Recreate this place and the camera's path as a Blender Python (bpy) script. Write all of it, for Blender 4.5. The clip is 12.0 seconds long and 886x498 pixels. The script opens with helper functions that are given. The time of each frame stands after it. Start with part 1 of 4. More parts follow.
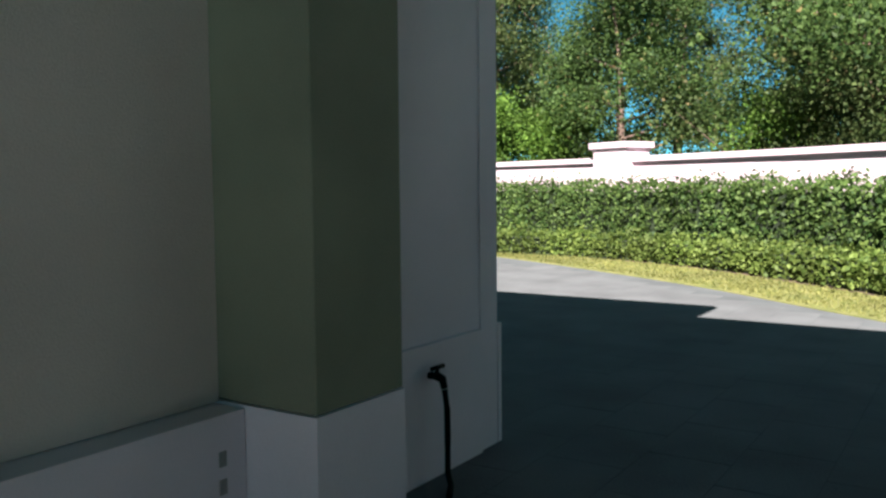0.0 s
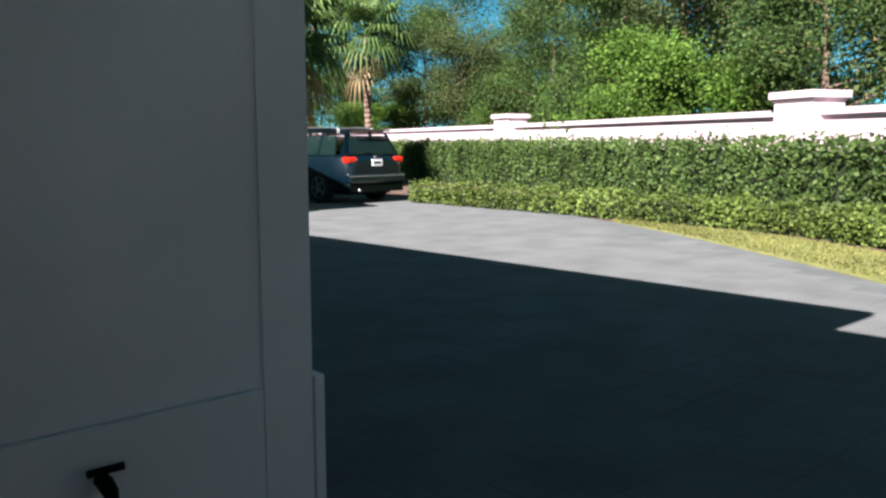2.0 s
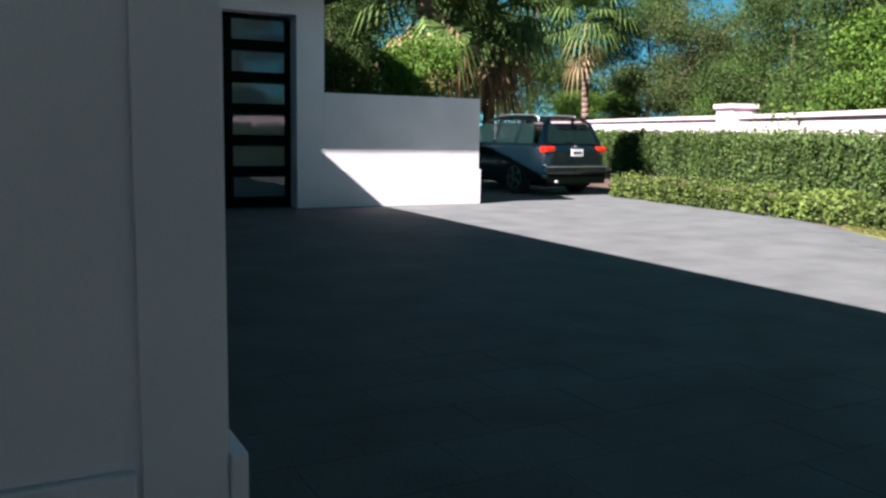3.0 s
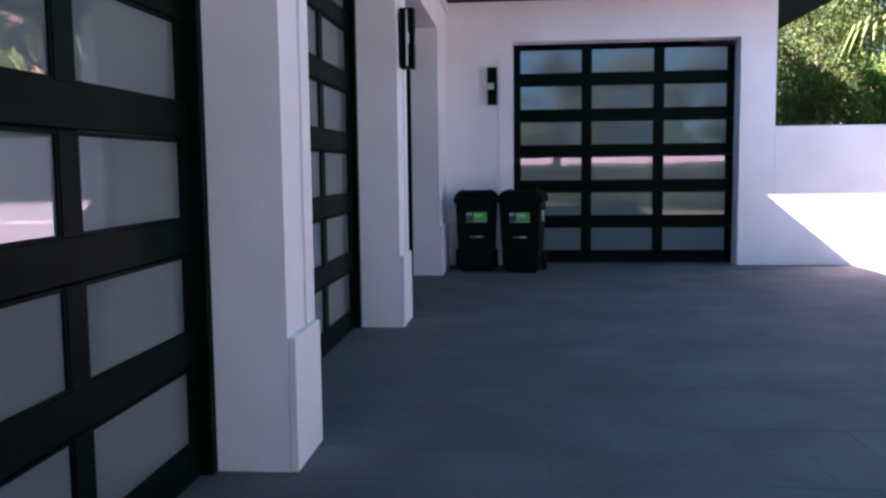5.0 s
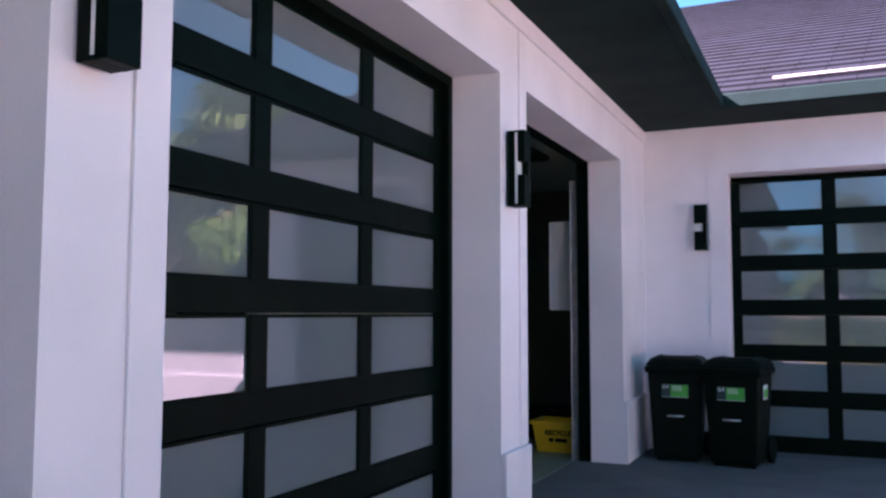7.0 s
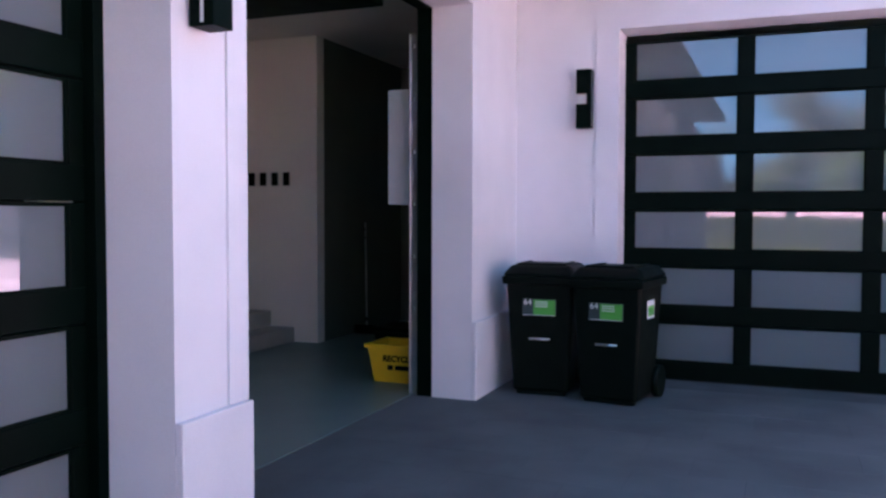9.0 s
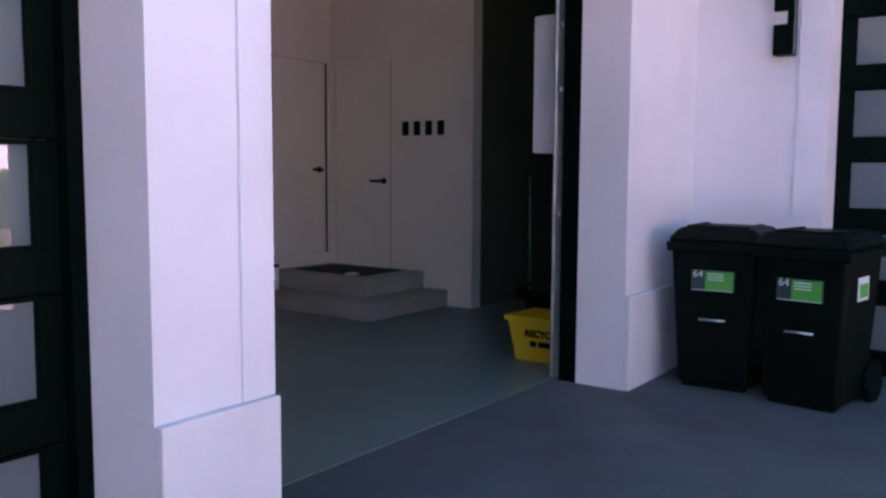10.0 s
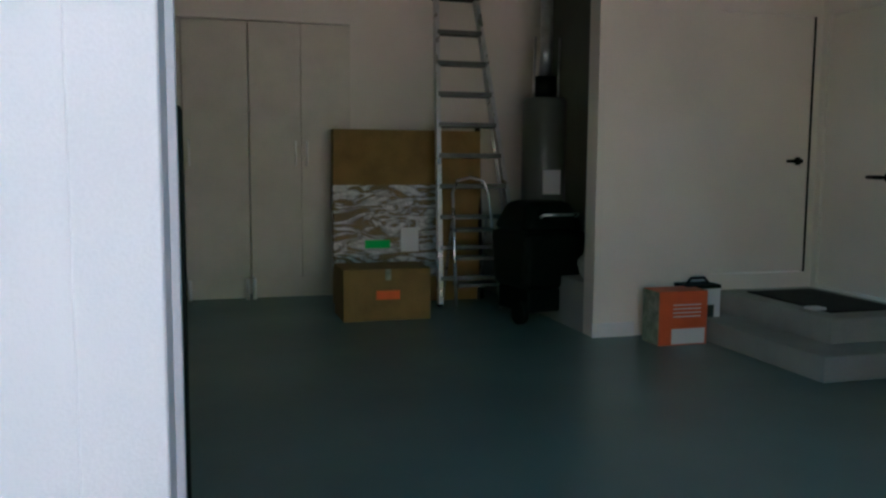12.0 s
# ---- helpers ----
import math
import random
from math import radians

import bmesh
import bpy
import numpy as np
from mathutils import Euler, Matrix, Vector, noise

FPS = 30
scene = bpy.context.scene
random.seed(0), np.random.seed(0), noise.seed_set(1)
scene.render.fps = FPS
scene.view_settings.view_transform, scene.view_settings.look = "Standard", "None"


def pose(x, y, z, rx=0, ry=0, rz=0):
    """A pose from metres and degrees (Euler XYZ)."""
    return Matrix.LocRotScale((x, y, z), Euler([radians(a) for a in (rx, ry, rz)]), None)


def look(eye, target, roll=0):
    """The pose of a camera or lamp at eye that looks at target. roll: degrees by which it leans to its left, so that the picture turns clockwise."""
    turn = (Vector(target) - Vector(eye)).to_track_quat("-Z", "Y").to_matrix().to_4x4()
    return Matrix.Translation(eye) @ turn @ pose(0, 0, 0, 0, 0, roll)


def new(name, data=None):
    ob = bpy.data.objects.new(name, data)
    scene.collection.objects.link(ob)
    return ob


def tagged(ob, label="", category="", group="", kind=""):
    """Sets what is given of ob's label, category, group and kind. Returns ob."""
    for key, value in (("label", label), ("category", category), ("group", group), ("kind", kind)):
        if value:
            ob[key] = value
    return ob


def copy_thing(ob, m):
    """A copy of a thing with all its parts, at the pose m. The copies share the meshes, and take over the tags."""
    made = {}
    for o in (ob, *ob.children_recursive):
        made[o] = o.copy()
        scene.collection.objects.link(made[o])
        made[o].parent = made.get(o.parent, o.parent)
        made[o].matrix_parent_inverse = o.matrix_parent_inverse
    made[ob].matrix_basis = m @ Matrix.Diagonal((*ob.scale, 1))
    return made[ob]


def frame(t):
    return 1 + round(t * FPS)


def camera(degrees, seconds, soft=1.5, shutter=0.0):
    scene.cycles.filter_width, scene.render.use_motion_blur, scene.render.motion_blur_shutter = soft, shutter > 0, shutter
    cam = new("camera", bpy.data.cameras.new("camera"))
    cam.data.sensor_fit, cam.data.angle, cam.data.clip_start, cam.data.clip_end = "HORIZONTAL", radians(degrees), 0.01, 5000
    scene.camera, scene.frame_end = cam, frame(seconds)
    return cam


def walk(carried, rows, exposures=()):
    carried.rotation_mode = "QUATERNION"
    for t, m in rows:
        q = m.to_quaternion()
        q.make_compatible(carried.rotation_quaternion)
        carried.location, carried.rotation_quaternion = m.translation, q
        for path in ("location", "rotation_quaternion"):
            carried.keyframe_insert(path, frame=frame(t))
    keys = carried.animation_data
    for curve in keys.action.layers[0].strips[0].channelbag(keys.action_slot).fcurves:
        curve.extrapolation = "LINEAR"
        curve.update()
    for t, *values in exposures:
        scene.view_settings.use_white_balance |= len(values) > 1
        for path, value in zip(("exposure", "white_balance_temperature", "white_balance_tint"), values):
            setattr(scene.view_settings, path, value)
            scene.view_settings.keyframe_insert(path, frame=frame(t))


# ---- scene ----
cam = camera(55.2, 12.0, 2.5)
PATH = [
    (0, (-3.729, -13.615, 1.314), (-2.055, -12.532, 1.166), -0.5),
    (0.5, (-3.156, -13.67, 1.317), (-1.454, -12.633, 1.158), -0.1),
    (1, (-2.558, -13.714, 1.31), (-0.912, -12.595, 1.117), -0.9),
    (1.5, (-2.003, -13.687, 1.308), (-0.493, -12.398, 1.066), -0.7),
    (2, (-1.414, -13.619, 1.314), (-0.061, -12.167, 1.066), -0.1),
    (2.5, (-0.891, -13.47, 1.285), (0.258, -11.856, 1.011), 1.1),
    (3, (-0.403, -13.192, 1.28), (0.529, -11.444, 1.005), 1.1),
    (3.5, (0.057, -12.891, 1.263), (0.676, -11.007, 1.005), 0.9),
    (3.7, (0.186, -12.763, 1.259), (0.674, -10.841, 1.003), 0.9),
    (5.3, (1.23, -11.508, 1.392), (0.866, -9.547, 1.243), -1.1),
    (5.5, (1.338, -11.32, 1.405), (0.841, -9.385, 1.308), -1.2),
    (6, (1.529, -10.819, 1.47), (0.729, -8.987, 1.524), -0.4),
    (6.5, (1.743, -10.28, 1.505), (0.832, -8.506, 1.661), -0.7),
    (7, (1.925, -9.756, 1.505), (1.096, -7.943, 1.656), 0.1),
    (7.5, (2.09, -9.128, 1.48), (1.523, -7.213, 1.586), 0.7),
    (7.7, (2.148, -8.896, 1.471), (1.65, -6.961, 1.552), 0.8),
    (9.5, (2.24, -6.779, 1.434), (1.298, -5.02, 1.297), 0.0),
    (10, (2.218, -6.196, 1.406), (1.046, -4.585, 1.224), 0.3),
    (10.5, (2.083, -5.633, 1.396), (0.696, -4.21, 1.169), 0.7),
    (11, (1.955, -5.067, 1.378), (0.369, -3.872, 1.136), -0.2),
    (11.5, (1.773, -4.578, 1.407), (-0.005, -3.694, 1.169), 0.5),
    (12, (1.504, -4.108, 1.414), (-0.407, -3.555, 1.204), 0.4),
]
walk(cam, [(t, look(e, a, r)) for t, e, a, r in PATH], [(0.0, 2.6, 5750, -64), (3.7, 2.5, 5600, -58), (5.3, 4.95, 5700, -22), (7.7, 5.0, 5750, -20), (9.3, 5.45, 5850, -10), (10.5, 5.4, 5850, -12), (11.5, 5.4, 5950, -28), (12.0, 5.45, 6050, -44)])


# ---- world, sun, exposure ----
SUN_FROM = Vector((-1.20, -0.33, 1.0)).normalized()
world = bpy.data.worlds.new("world")
scene.world = world
world.use_nodes = True
wn = world.node_tree
sky = wn.nodes.new("ShaderNodeTexSky")
sky.sky_type = "NISHITA"
sky.sun_disc = False
sky.sun_elevation = math.asin(SUN_FROM.z)
sky.sun_rotation = math.atan2(SUN_FROM.x, SUN_FROM.y)
sky.air_density, sky.dust_density, sky.ozone_density = 0.17, 0.05, 1.0
wn.links.new(sky.outputs[0], wn.nodes["Background"].inputs[0])
wn.nodes["Background"].inputs[1].default_value = 0.05
sun = bpy.data.lights.new("sun", "SUN")
sun.energy, sun.angle, sun.color = 5.0, radians(0.5), (1.0, 0.57, 0.78)
sun_ob = new("sun", sun)
sun_ob.matrix_world = look(SUN_FROM * 60, (0, 0, 0))


# ---- small helpers ----
def box(bm, x0, x1, y0, y1, z0, z1, bevel=0.0):
    """An axis-aligned box added to bm."""
    m = Matrix.Translation(((x0 + x1) / 2, (y0 + y1) / 2, (z0 + z1) / 2)) @ Matrix.Diagonal((abs(x1 - x0), abs(y1 - y0), abs(z1 - z0), 1))
    made = bmesh.ops.create_cube(bm, size=1, matrix=m)["verts"]
    if bevel:
        edges = list({e for v in made for e in v.link_edges})
        bmesh.ops.bevel(bm, geom=edges, offset=bevel, segments=2, affect="EDGES", profile=0.5)
    return bm


def prism(bm, outline, h0, h1, axis="z"):
    """An outline of 2D points drawn out from h0 to h1 along an axis."""
    def at(u, v, h):
        return {"z": (u, v, h), "y": (u, h, v), "x": (h, u, v)}[axis]
    low = [bm.verts.new(at(u, v, h0)) for u, v in outline]
    high = [bm.verts.new(at(u, v, h1)) for u, v in outline]
    n = len(outline)
    bm.faces.new(low)
    bm.faces.new(high[::-1])
    for i in range(n):
        bm.faces.new((low[i], high[i], high[(i + 1) % n], low[(i + 1) % n]))
    bmesh.ops.recalc_face_normals(bm, faces=bm.faces)
    return bm


def tube(bm, path, radii, seg=8, cap=True):
    """A round tube along a list of places, with a radius at each."""
    rings = []
    n = len(path)
    for i, p in enumerate(path):
        p = Vector(p)
        d = (Vector(path[min(i + 1, n - 1)]) - Vector(path[max(i - 1, 0)])).normalized()
        side = d.orthogonal().normalized() if abs(d.z) > 0.99 else d.cross(Vector((0, 0, 1))).normalized()
        up = side.cross(d)
        r = radii[i] if isinstance(radii, (list, tuple)) else radii
        rings.append([bm.verts.new(p + r * (math.cos(a) * side + math.sin(a) * up)) for a in (2 * math.pi * k / seg for k in range(seg))])
    for a, b in zip(rings, rings[1:]):
        for k in range(seg):
            f = bm.faces.new((a[k], a[(k + 1) % seg], b[(k + 1) % seg], b[k]))
            f.smooth = True
    if cap:
        bm.faces.new(rings[0][::-1])
        bm.faces.new(rings[-1])
    return bm


def mesh_of(name, bm, material):
    bmesh.ops.recalc_face_normals(bm, faces=bm.faces)
    me = bpy.data.meshes.new(name)
    bm.to_mesh(me)
    bm.free()
    me.materials.append(material)
    return me


def part(name, bm, material, parent=None, label=""):
    """Links a bmesh as one mesh object under a thing or a part."""
    ob = new(name, mesh_of(name, bm, material))
    if parent is not None:
        ob.parent = parent
    return tagged(ob, label)


def solid(name, bm, material, label, category, kind="structure"):
    return tagged(part(name, bm, material), label, category, "", kind)


def thing(name, m, label, category, group=""):
    ob = new(name)
    ob.empty_display_size = 0.1
    ob.matrix_world = m
    return tagged(ob, label, category, group)


def bm_new():
    return bmesh.new()


def one(x0, x1, y0, y1, z0, z1, bevel=0.0):
    return box(bm_new(), x0, x1, y0, y1, z0, z1, bevel)


def leaf_mesh(name, places, size, rng, material, droop=0.0, slim=0.5, corners=4):
    """One mesh of many small folded leaves at the given places (n x 3)."""
    n = len(places)
    d = rng.normal(size=(n, 3))
    d[:, 2] -= droop
    d /= np.linalg.norm(d, axis=1)[:, None]
    s = np.cross(d, rng.normal(size=(n, 3)))
    s /= np.linalg.norm(s, axis=1)[:, None] + 1e-9
    nn = np.cross(d, s)
    L = (size * rng.uniform(0.6, 1.35, n))[:, None]
    v = np.empty((n, 4, 3))
    v[:, 0] = places - d * L * 0.5
    v[:, 1] = places + s * L * slim * 0.5 + nn * L * 0.1
    v[:, 2] = places + d * L * 0.5
    v[:, 3] = places - s * L * slim * 0.5 + nn * L * 0.1
    c = corners
    if c == 3:
        v = v[:, 1:]
    me = bpy.data.meshes.new(name)
    me.vertices.add(n * c)
    me.vertices.foreach_set("co", v.reshape(-1).astype(np.float32))
    me.loops.add(n * c)
    me.loops.foreach_set("vertex_index", np.arange(n * c, dtype=np.int32))
    me.polygons.add(n)
    me.polygons.foreach_set("loop_start", np.arange(0, n * c, c, dtype=np.int32))
    me.update(calc_edges=True)
    me.materials.append(material)
    return me


# ---- materials ----
def material(name, colour, rough=0.6, metal=0.0, vary=0.15, scale=6.0, grain=60.0, bump=0.1, spec=0.5, colour2=None, coat=0.0, random=0.0):
    """A surface with stains at one scale, grain at another, and fine relief."""
    m = bpy.data.materials.new(name)
    m.use_nodes = True
    t = m.node_tree
    b = t.nodes["Principled BSDF"]
    b.inputs["Metallic"].default_value = metal
    b.inputs["Specular IOR Level"].default_value = spec
    b.inputs["Coat Weight"].default_value = coat
    where = t.nodes.new("ShaderNodeTexCoord").outputs["Object"]
    geo = t.nodes.new("ShaderNodeNewGeometry")
    big = t.nodes.new("ShaderNodeTexNoise")
    big.inputs["Scale"].default_value, big.inputs["Detail"].default_value = scale, 6
    fine = t.nodes.new("ShaderNodeTexNoise")
    fine.inputs["Scale"].default_value, fine.inputs["Detail"].default_value = grain, 4
    for node in (big, fine):
        t.links.new(geo.outputs["Position"] if scale < 3 else where, node.inputs["Vector"])
    mix = t.nodes.new("ShaderNodeMix")
    mix.data_type = "RGBA"
    c2 = colour2 or tuple(c * (1 - vary * 1.6) for c in colour)
    mix.inputs["A"].default_value = (*[min(1, c * (1 + vary * 0.4)) for c in colour], 1)
    mix.inputs["B"].default_value = (*c2, 1)
    ramp = t.nodes.new("ShaderNodeMapRange")
    ramp.inputs["From Min"].default_value, ramp.inputs["From Max"].default_value = 0.35, 0.7
    add = t.nodes.new("ShaderNodeMath")
    add.operation = "MULTIPLY_ADD"
    t.links.new(fine.outputs["Fac"], add.inputs[0])
    add.inputs[1].default_value = 0.4
    t.links.new(big.outputs["Fac"], add.inputs[2])
    sub = t.nodes.new("ShaderNodeMath")
    sub.operation = "SUBTRACT"
    t.links.new(add.outputs[0], sub.inputs[0])
    sub.inputs[1].default_value = 0.2
    t.links.new(sub.outputs[0], ramp.inputs["Value"])
    t.links.new(ramp.outputs[0], mix.inputs["Factor"])
    out = mix.outputs["Result"]
    if random:
        info = t.nodes.new("ShaderNodeObjectInfo")
        hsv = t.nodes.new("ShaderNodeHueSaturation")
        val = t.nodes.new("ShaderNodeMapRange")
        val.inputs["To Min"].default_value, val.inputs["To Max"].default_value = 1 - random, 1 + random
        t.links.new(info.outputs["Random"], val.inputs["Value"])
        t.links.new(val.outputs[0], hsv.inputs["Value"])
        t.links.new(out, hsv.inputs["Color"])
        out = hsv.outputs[0]
    t.links.new(out, b.inputs["Base Color"])
    rr = t.nodes.new("ShaderNodeMapRange")
    rr.inputs["To Min"].default_value, rr.inputs["To Max"].default_value = max(0.02, rough - 0.08), min(1, rough + 0.1)
    t.links.new(big.outputs["Fac"], rr.inputs["Value"])
    t.links.new(rr.outputs[0], b.inputs["Roughness"])
    if bump:
        bp = t.nodes.new("ShaderNodeBump")
        bp.inputs["Strength"].default_value, bp.inputs["Distance"].default_value = bump, 0.01
        t.links.new(fine.outputs["Fac"], bp.inputs["Height"])
        t.links.new(bp.outputs[0], b.inputs["Normal"])
    return m


def foliage(name, dark, light, through_light=0.35, dry=None):
    """Leaves that differ one by one and let some light through."""
    m = bpy.data.materials.new(name)
    m.use_nodes = True
    t = m.node_tree
    b = t.nodes["Principled BSDF"]
    b.inputs["Roughness"].default_value = 0.62
    b.inputs["Specular IOR Level"].default_value = 0.22
    geo = t.nodes.new("ShaderNodeNewGeometry")
    ramp = t.nodes.new("ShaderNodeValToRGB")
    ramp.color_ramp.elements[0].color = (*dark, 1)
    ramp.color_ramp.elements[1].color = (*light, 1)
    if dry:
        e = ramp.color_ramp.elements.new(0.965)
        e.color = (*light, 1)
        ramp.color_ramp.elements[2].color = (*dry, 1)
    t.links.new(geo.outputs["Random Per Island"], ramp.inputs[0])
    big = t.nodes.new("ShaderNodeTexNoise")
    big.inputs["Scale"].default_value = 0.7
    t.links.new(geo.outputs["Position"], big.inputs["Vector"])
    hsv = t.nodes.new("ShaderNodeHueSaturation")
    val = t.nodes.new("ShaderNodeMapRange")
    val.inputs["From Min"].default_value, val.inputs["From Max"].default_value = 0.3, 0.7
    val.inputs["To Min"].default_value, val.inputs["To Max"].default_value = 0.65, 1.3
    t.links.new(big.outputs["Fac"], val.inputs["Value"])
    t.links.new(val.outputs[0], hsv.inputs["Value"])
    t.links.new(ramp.outputs[0], hsv.inputs["Color"])
    t.links.new(hsv.outputs[0], b.inputs["Base Color"])
    tr = t.nodes.new("ShaderNodeBsdfTranslucent")
    t.links.new(hsv.outputs[0], tr.inputs["Color"])
    ms = t.nodes.new("ShaderNodeMixShader")
    ms.inputs[0].default_value = through_light
    t.links.new(b.outputs[0], ms.inputs[1])
    t.links.new(tr.outputs[0], ms.inputs[2])
    t.links.new(ms.outputs[0], t.nodes["Material Output"].inputs["Surface"])
    return m


STUCCO = material("white_stucco", (0.80, 0.78, 0.80), 0.75, scale=1.2, grain=140, vary=0.06, bump=0.09)
INNER = material("inner_wall_paint", (0.80, 0.77, 0.69), 0.6, scale=0.9, grain=120, vary=0.06, bump=0.1)
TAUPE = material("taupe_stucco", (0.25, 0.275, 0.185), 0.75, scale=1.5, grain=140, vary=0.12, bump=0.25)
BEIGE = material("beige_stucco", (0.68, 0.65, 0.56), 0.75, scale=1.2, grain=140, vary=0.08, bump=0.25)
WALLPAINT = material("pale_boundary_stucco", (0.54, 0.45, 0.48), 0.8, scale=1.0, grain=90, vary=0.1, bump=0.25)
DARKMETAL = material("dark_bronze_metal", (0.002, 0.0055, 0.0035), 0.45, scale=5, grain=90, vary=0.2, bump=0.04, spec=0.04)
SOFFIT = material("dark_soffit", (0.010, 0.022, 0.020), 0.7, scale=2, grain=60, vary=0.15, bump=0.05, spec=0.08)
GLASS = material("frosted_door_glass", (0.30, 0.36, 0.38), 0.5, scale=2, grain=30, vary=0.04, bump=0.0, spec=0.0)
gt = GLASS.node_tree
tl = gt.nodes.new("ShaderNodeBsdfTranslucent")
tl.inputs["Color"].default_value = (0.82, 0.86, 0.86, 1)
gm = gt.nodes.new("ShaderNodeMixShader")
gm.inputs[0].default_value = 0.72
gt.links.new(gt.nodes["Principled BSDF"].outputs[0], gm.inputs[1])
gt.links.new(tl.outputs[0], gm.inputs[2])
gl = gt.nodes.new("ShaderNodeBsdfGlossy")
gl.inputs["Roughness"].default_value = 0.015
fr = gt.nodes.new("ShaderNodeFresnel")
fr.inputs["IOR"].default_value = 1.75
gg = gt.nodes.new("ShaderNodeMixShader")
gt.links.new(fr.outputs[0], gg.inputs[0])
gt.links.new(gm.outputs[0], gg.inputs[1])
gt.links.new(gl.outputs[0], gg.inputs[2])
gt.links.new(gg.outputs[0], gt.nodes["Material Output"].inputs["Surface"])
PAVER = material("grey_paver", (0.120, 0.127, 0.124), 0.8, scale=1.6, grain=70, vary=0.16, bump=0.5, random=0.05)
JOINT = material("paver_joint_sand", (0.098, 0.108, 0.105), 0.95, scale=2, grain=120, vary=0.2, bump=0.5)
EPOXY = material("garage_floor_coating", (0.15, 0.215, 0.195), 0.32, scale=0.8, grain=180, vary=0.12, bump=0.04)
CONCRETE = material("painted_concrete_step", (0.36, 0.37, 0.34), 0.65, scale=2.5, grain=90, vary=0.12, bump=0.15)
SOIL = material("mulch_soil", (0.10, 0.065, 0.045), 0.95, scale=2.5, grain=40, vary=0.4, bump=1.0)
ROOFTILE = material("dark_roof_tile", (0.0045, 0.006, 0.010), 0.85, scale=2, grain=50, vary=0.25, bump=0.15, spec=0.1)
BLACKPLASTIC = material("black_plastic", (0.0025, 0.0055, 0.0035), 0.5, scale=6, grain=200, vary=0.15, bump=0.08, spec=0.1)
WHITE = material("white_paint", (0.78, 0.78, 0.78), 0.45, scale=3, grain=80, vary=0.04, bump=0.03)
STEEL = material("galvanised_steel", (0.55, 0.56, 0.57), 0.35, metal=0.9, scale=8, grain=100, vary=0.15, bump=0.05)
BRIGHT = material("bright_handle_metal", (0.88, 0.88, 0.85), 0.35, metal=0.0, scale=8, grain=120, vary=0.06, bump=0.0)
ALU = material("aluminium", (0.72, 0.73, 0.73), 0.28, metal=0.9, scale=8, grain=120, vary=0.12, bump=0.03)
DARKWALL = material("dark_wall_and_bay_shade", (0.10, 0.12, 0.09), 0.6, scale=1.2, grain=90, vary=0.12, bump=0.1)
BARK = material("bark", (0.16, 0.115, 0.085), 0.9, scale=5, grain=25, vary=0.4, bump=1.0)

# ---- the large structure ----
EAVE = 3.594
TOP = 3.05


def joined(boxes, bevel=0.0):
    bm = bm_new()
    for b in boxes:
        box(bm, *b, bevel)
    return bm


# east wall of the garage, with three door openings
solid("wall_east", joined([
    (-0.34, 0, -1.165, 0.0, 0, EAVE), (-0.34, 0, -4.655, -4.165, 0, EAVE), (-0.34, 0, -8.14, -7.68, 0, EAVE), (-0.34, 0, -11.52, -11.155, 0, EAVE),
    (-0.34, 0, -4.165, -1.165, TOP + 0.03, EAVE), (-0.34, 0, -7.68, -4.655, TOP + 0.03, EAVE), (-0.34, 0, -11.155, -8.14, TOP + 0.03, EAVE)]),
    STUCCO, "white stucco garage wall with three door openings", "wall")
# far wing front with its door opening
solid("wall_north", joined([
    (0.0, 0.917, 0, 0.34, 0, EAVE), (3.935, 4.40, 0, 0.34, 0, EAVE), (0.917, 3.935, 0, 0.34, TOP, EAVE)]),
    STUCCO, "white stucco wing wall round a garage door", "wall")
solid("wall_wing_end", joined([(4.06, 4.40, 0.34, 7.5, 0, EAVE)]), STUCCO, "plain white stucco end wall of the wing", "wall")
solid("low_wall", one(4.40, 7.33, 0, 0.25, 0, 1.865, 0.008), STUCCO, "low white stucco screen wall joined to the garage wing", "wall")
# south wall beside the start of the walk
solid("wall_south", joined([(-1.38, -0.34, -11.52, -11.18, 0, EAVE)]), STUCCO, "white stucco wall beside the covered passage", "wall")
solid("wall_pale_bay", joined([(-2.62, -1.80, -11.47, -11.24, 0.604, EAVE)]),
      BEIGE, "pale beige wall bay above a white ledge", "wall")
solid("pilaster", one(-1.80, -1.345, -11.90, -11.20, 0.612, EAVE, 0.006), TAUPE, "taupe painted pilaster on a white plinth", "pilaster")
solid("pilaster_plinth", joined([(-1.805, -1.34, -11.905, -11.20, 0, 0.608)]), STUCCO, "white stucco plinth under the pilaster", "plinth")
solid("wall_plinth_west", joined([(-7.7, -1.81, -11.60, -11.24, 0, 0.600)]), STUCCO, "white stucco ledge along the wall foot", "plinth")
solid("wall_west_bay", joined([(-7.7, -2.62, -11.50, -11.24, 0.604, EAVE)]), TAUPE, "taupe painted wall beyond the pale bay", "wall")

# plinths, 40 mm proud
PL = 0.618
for y0, y1 in ((-1.165, -0.0), (-4.655, -4.165), (-8.14, -7.68), (-11.52, -11.155)):
    y0 = y0 - 0.012 if y0 == -11.52 else y0
    solid("plinth", one(0.001, 0.038, y0, y1 + (0.001 if y1 < -0.1 else 0), 0, PL, 0.006), STUCCO, "white stucco plinth at a pillar's foot", "plinth")
solid("plinth", one(-1.37, -0.185, -11.550, -11.521, 0, PL, 0.006), STUCCO, "white stucco plinth along the wall foot", "plinth")
solid("plinth", one(0.04, 0.70, -0.036, -0.001, 0, PL, 0.006), STUCCO, "white stucco plinth at the wing wall's foot", "plinth")
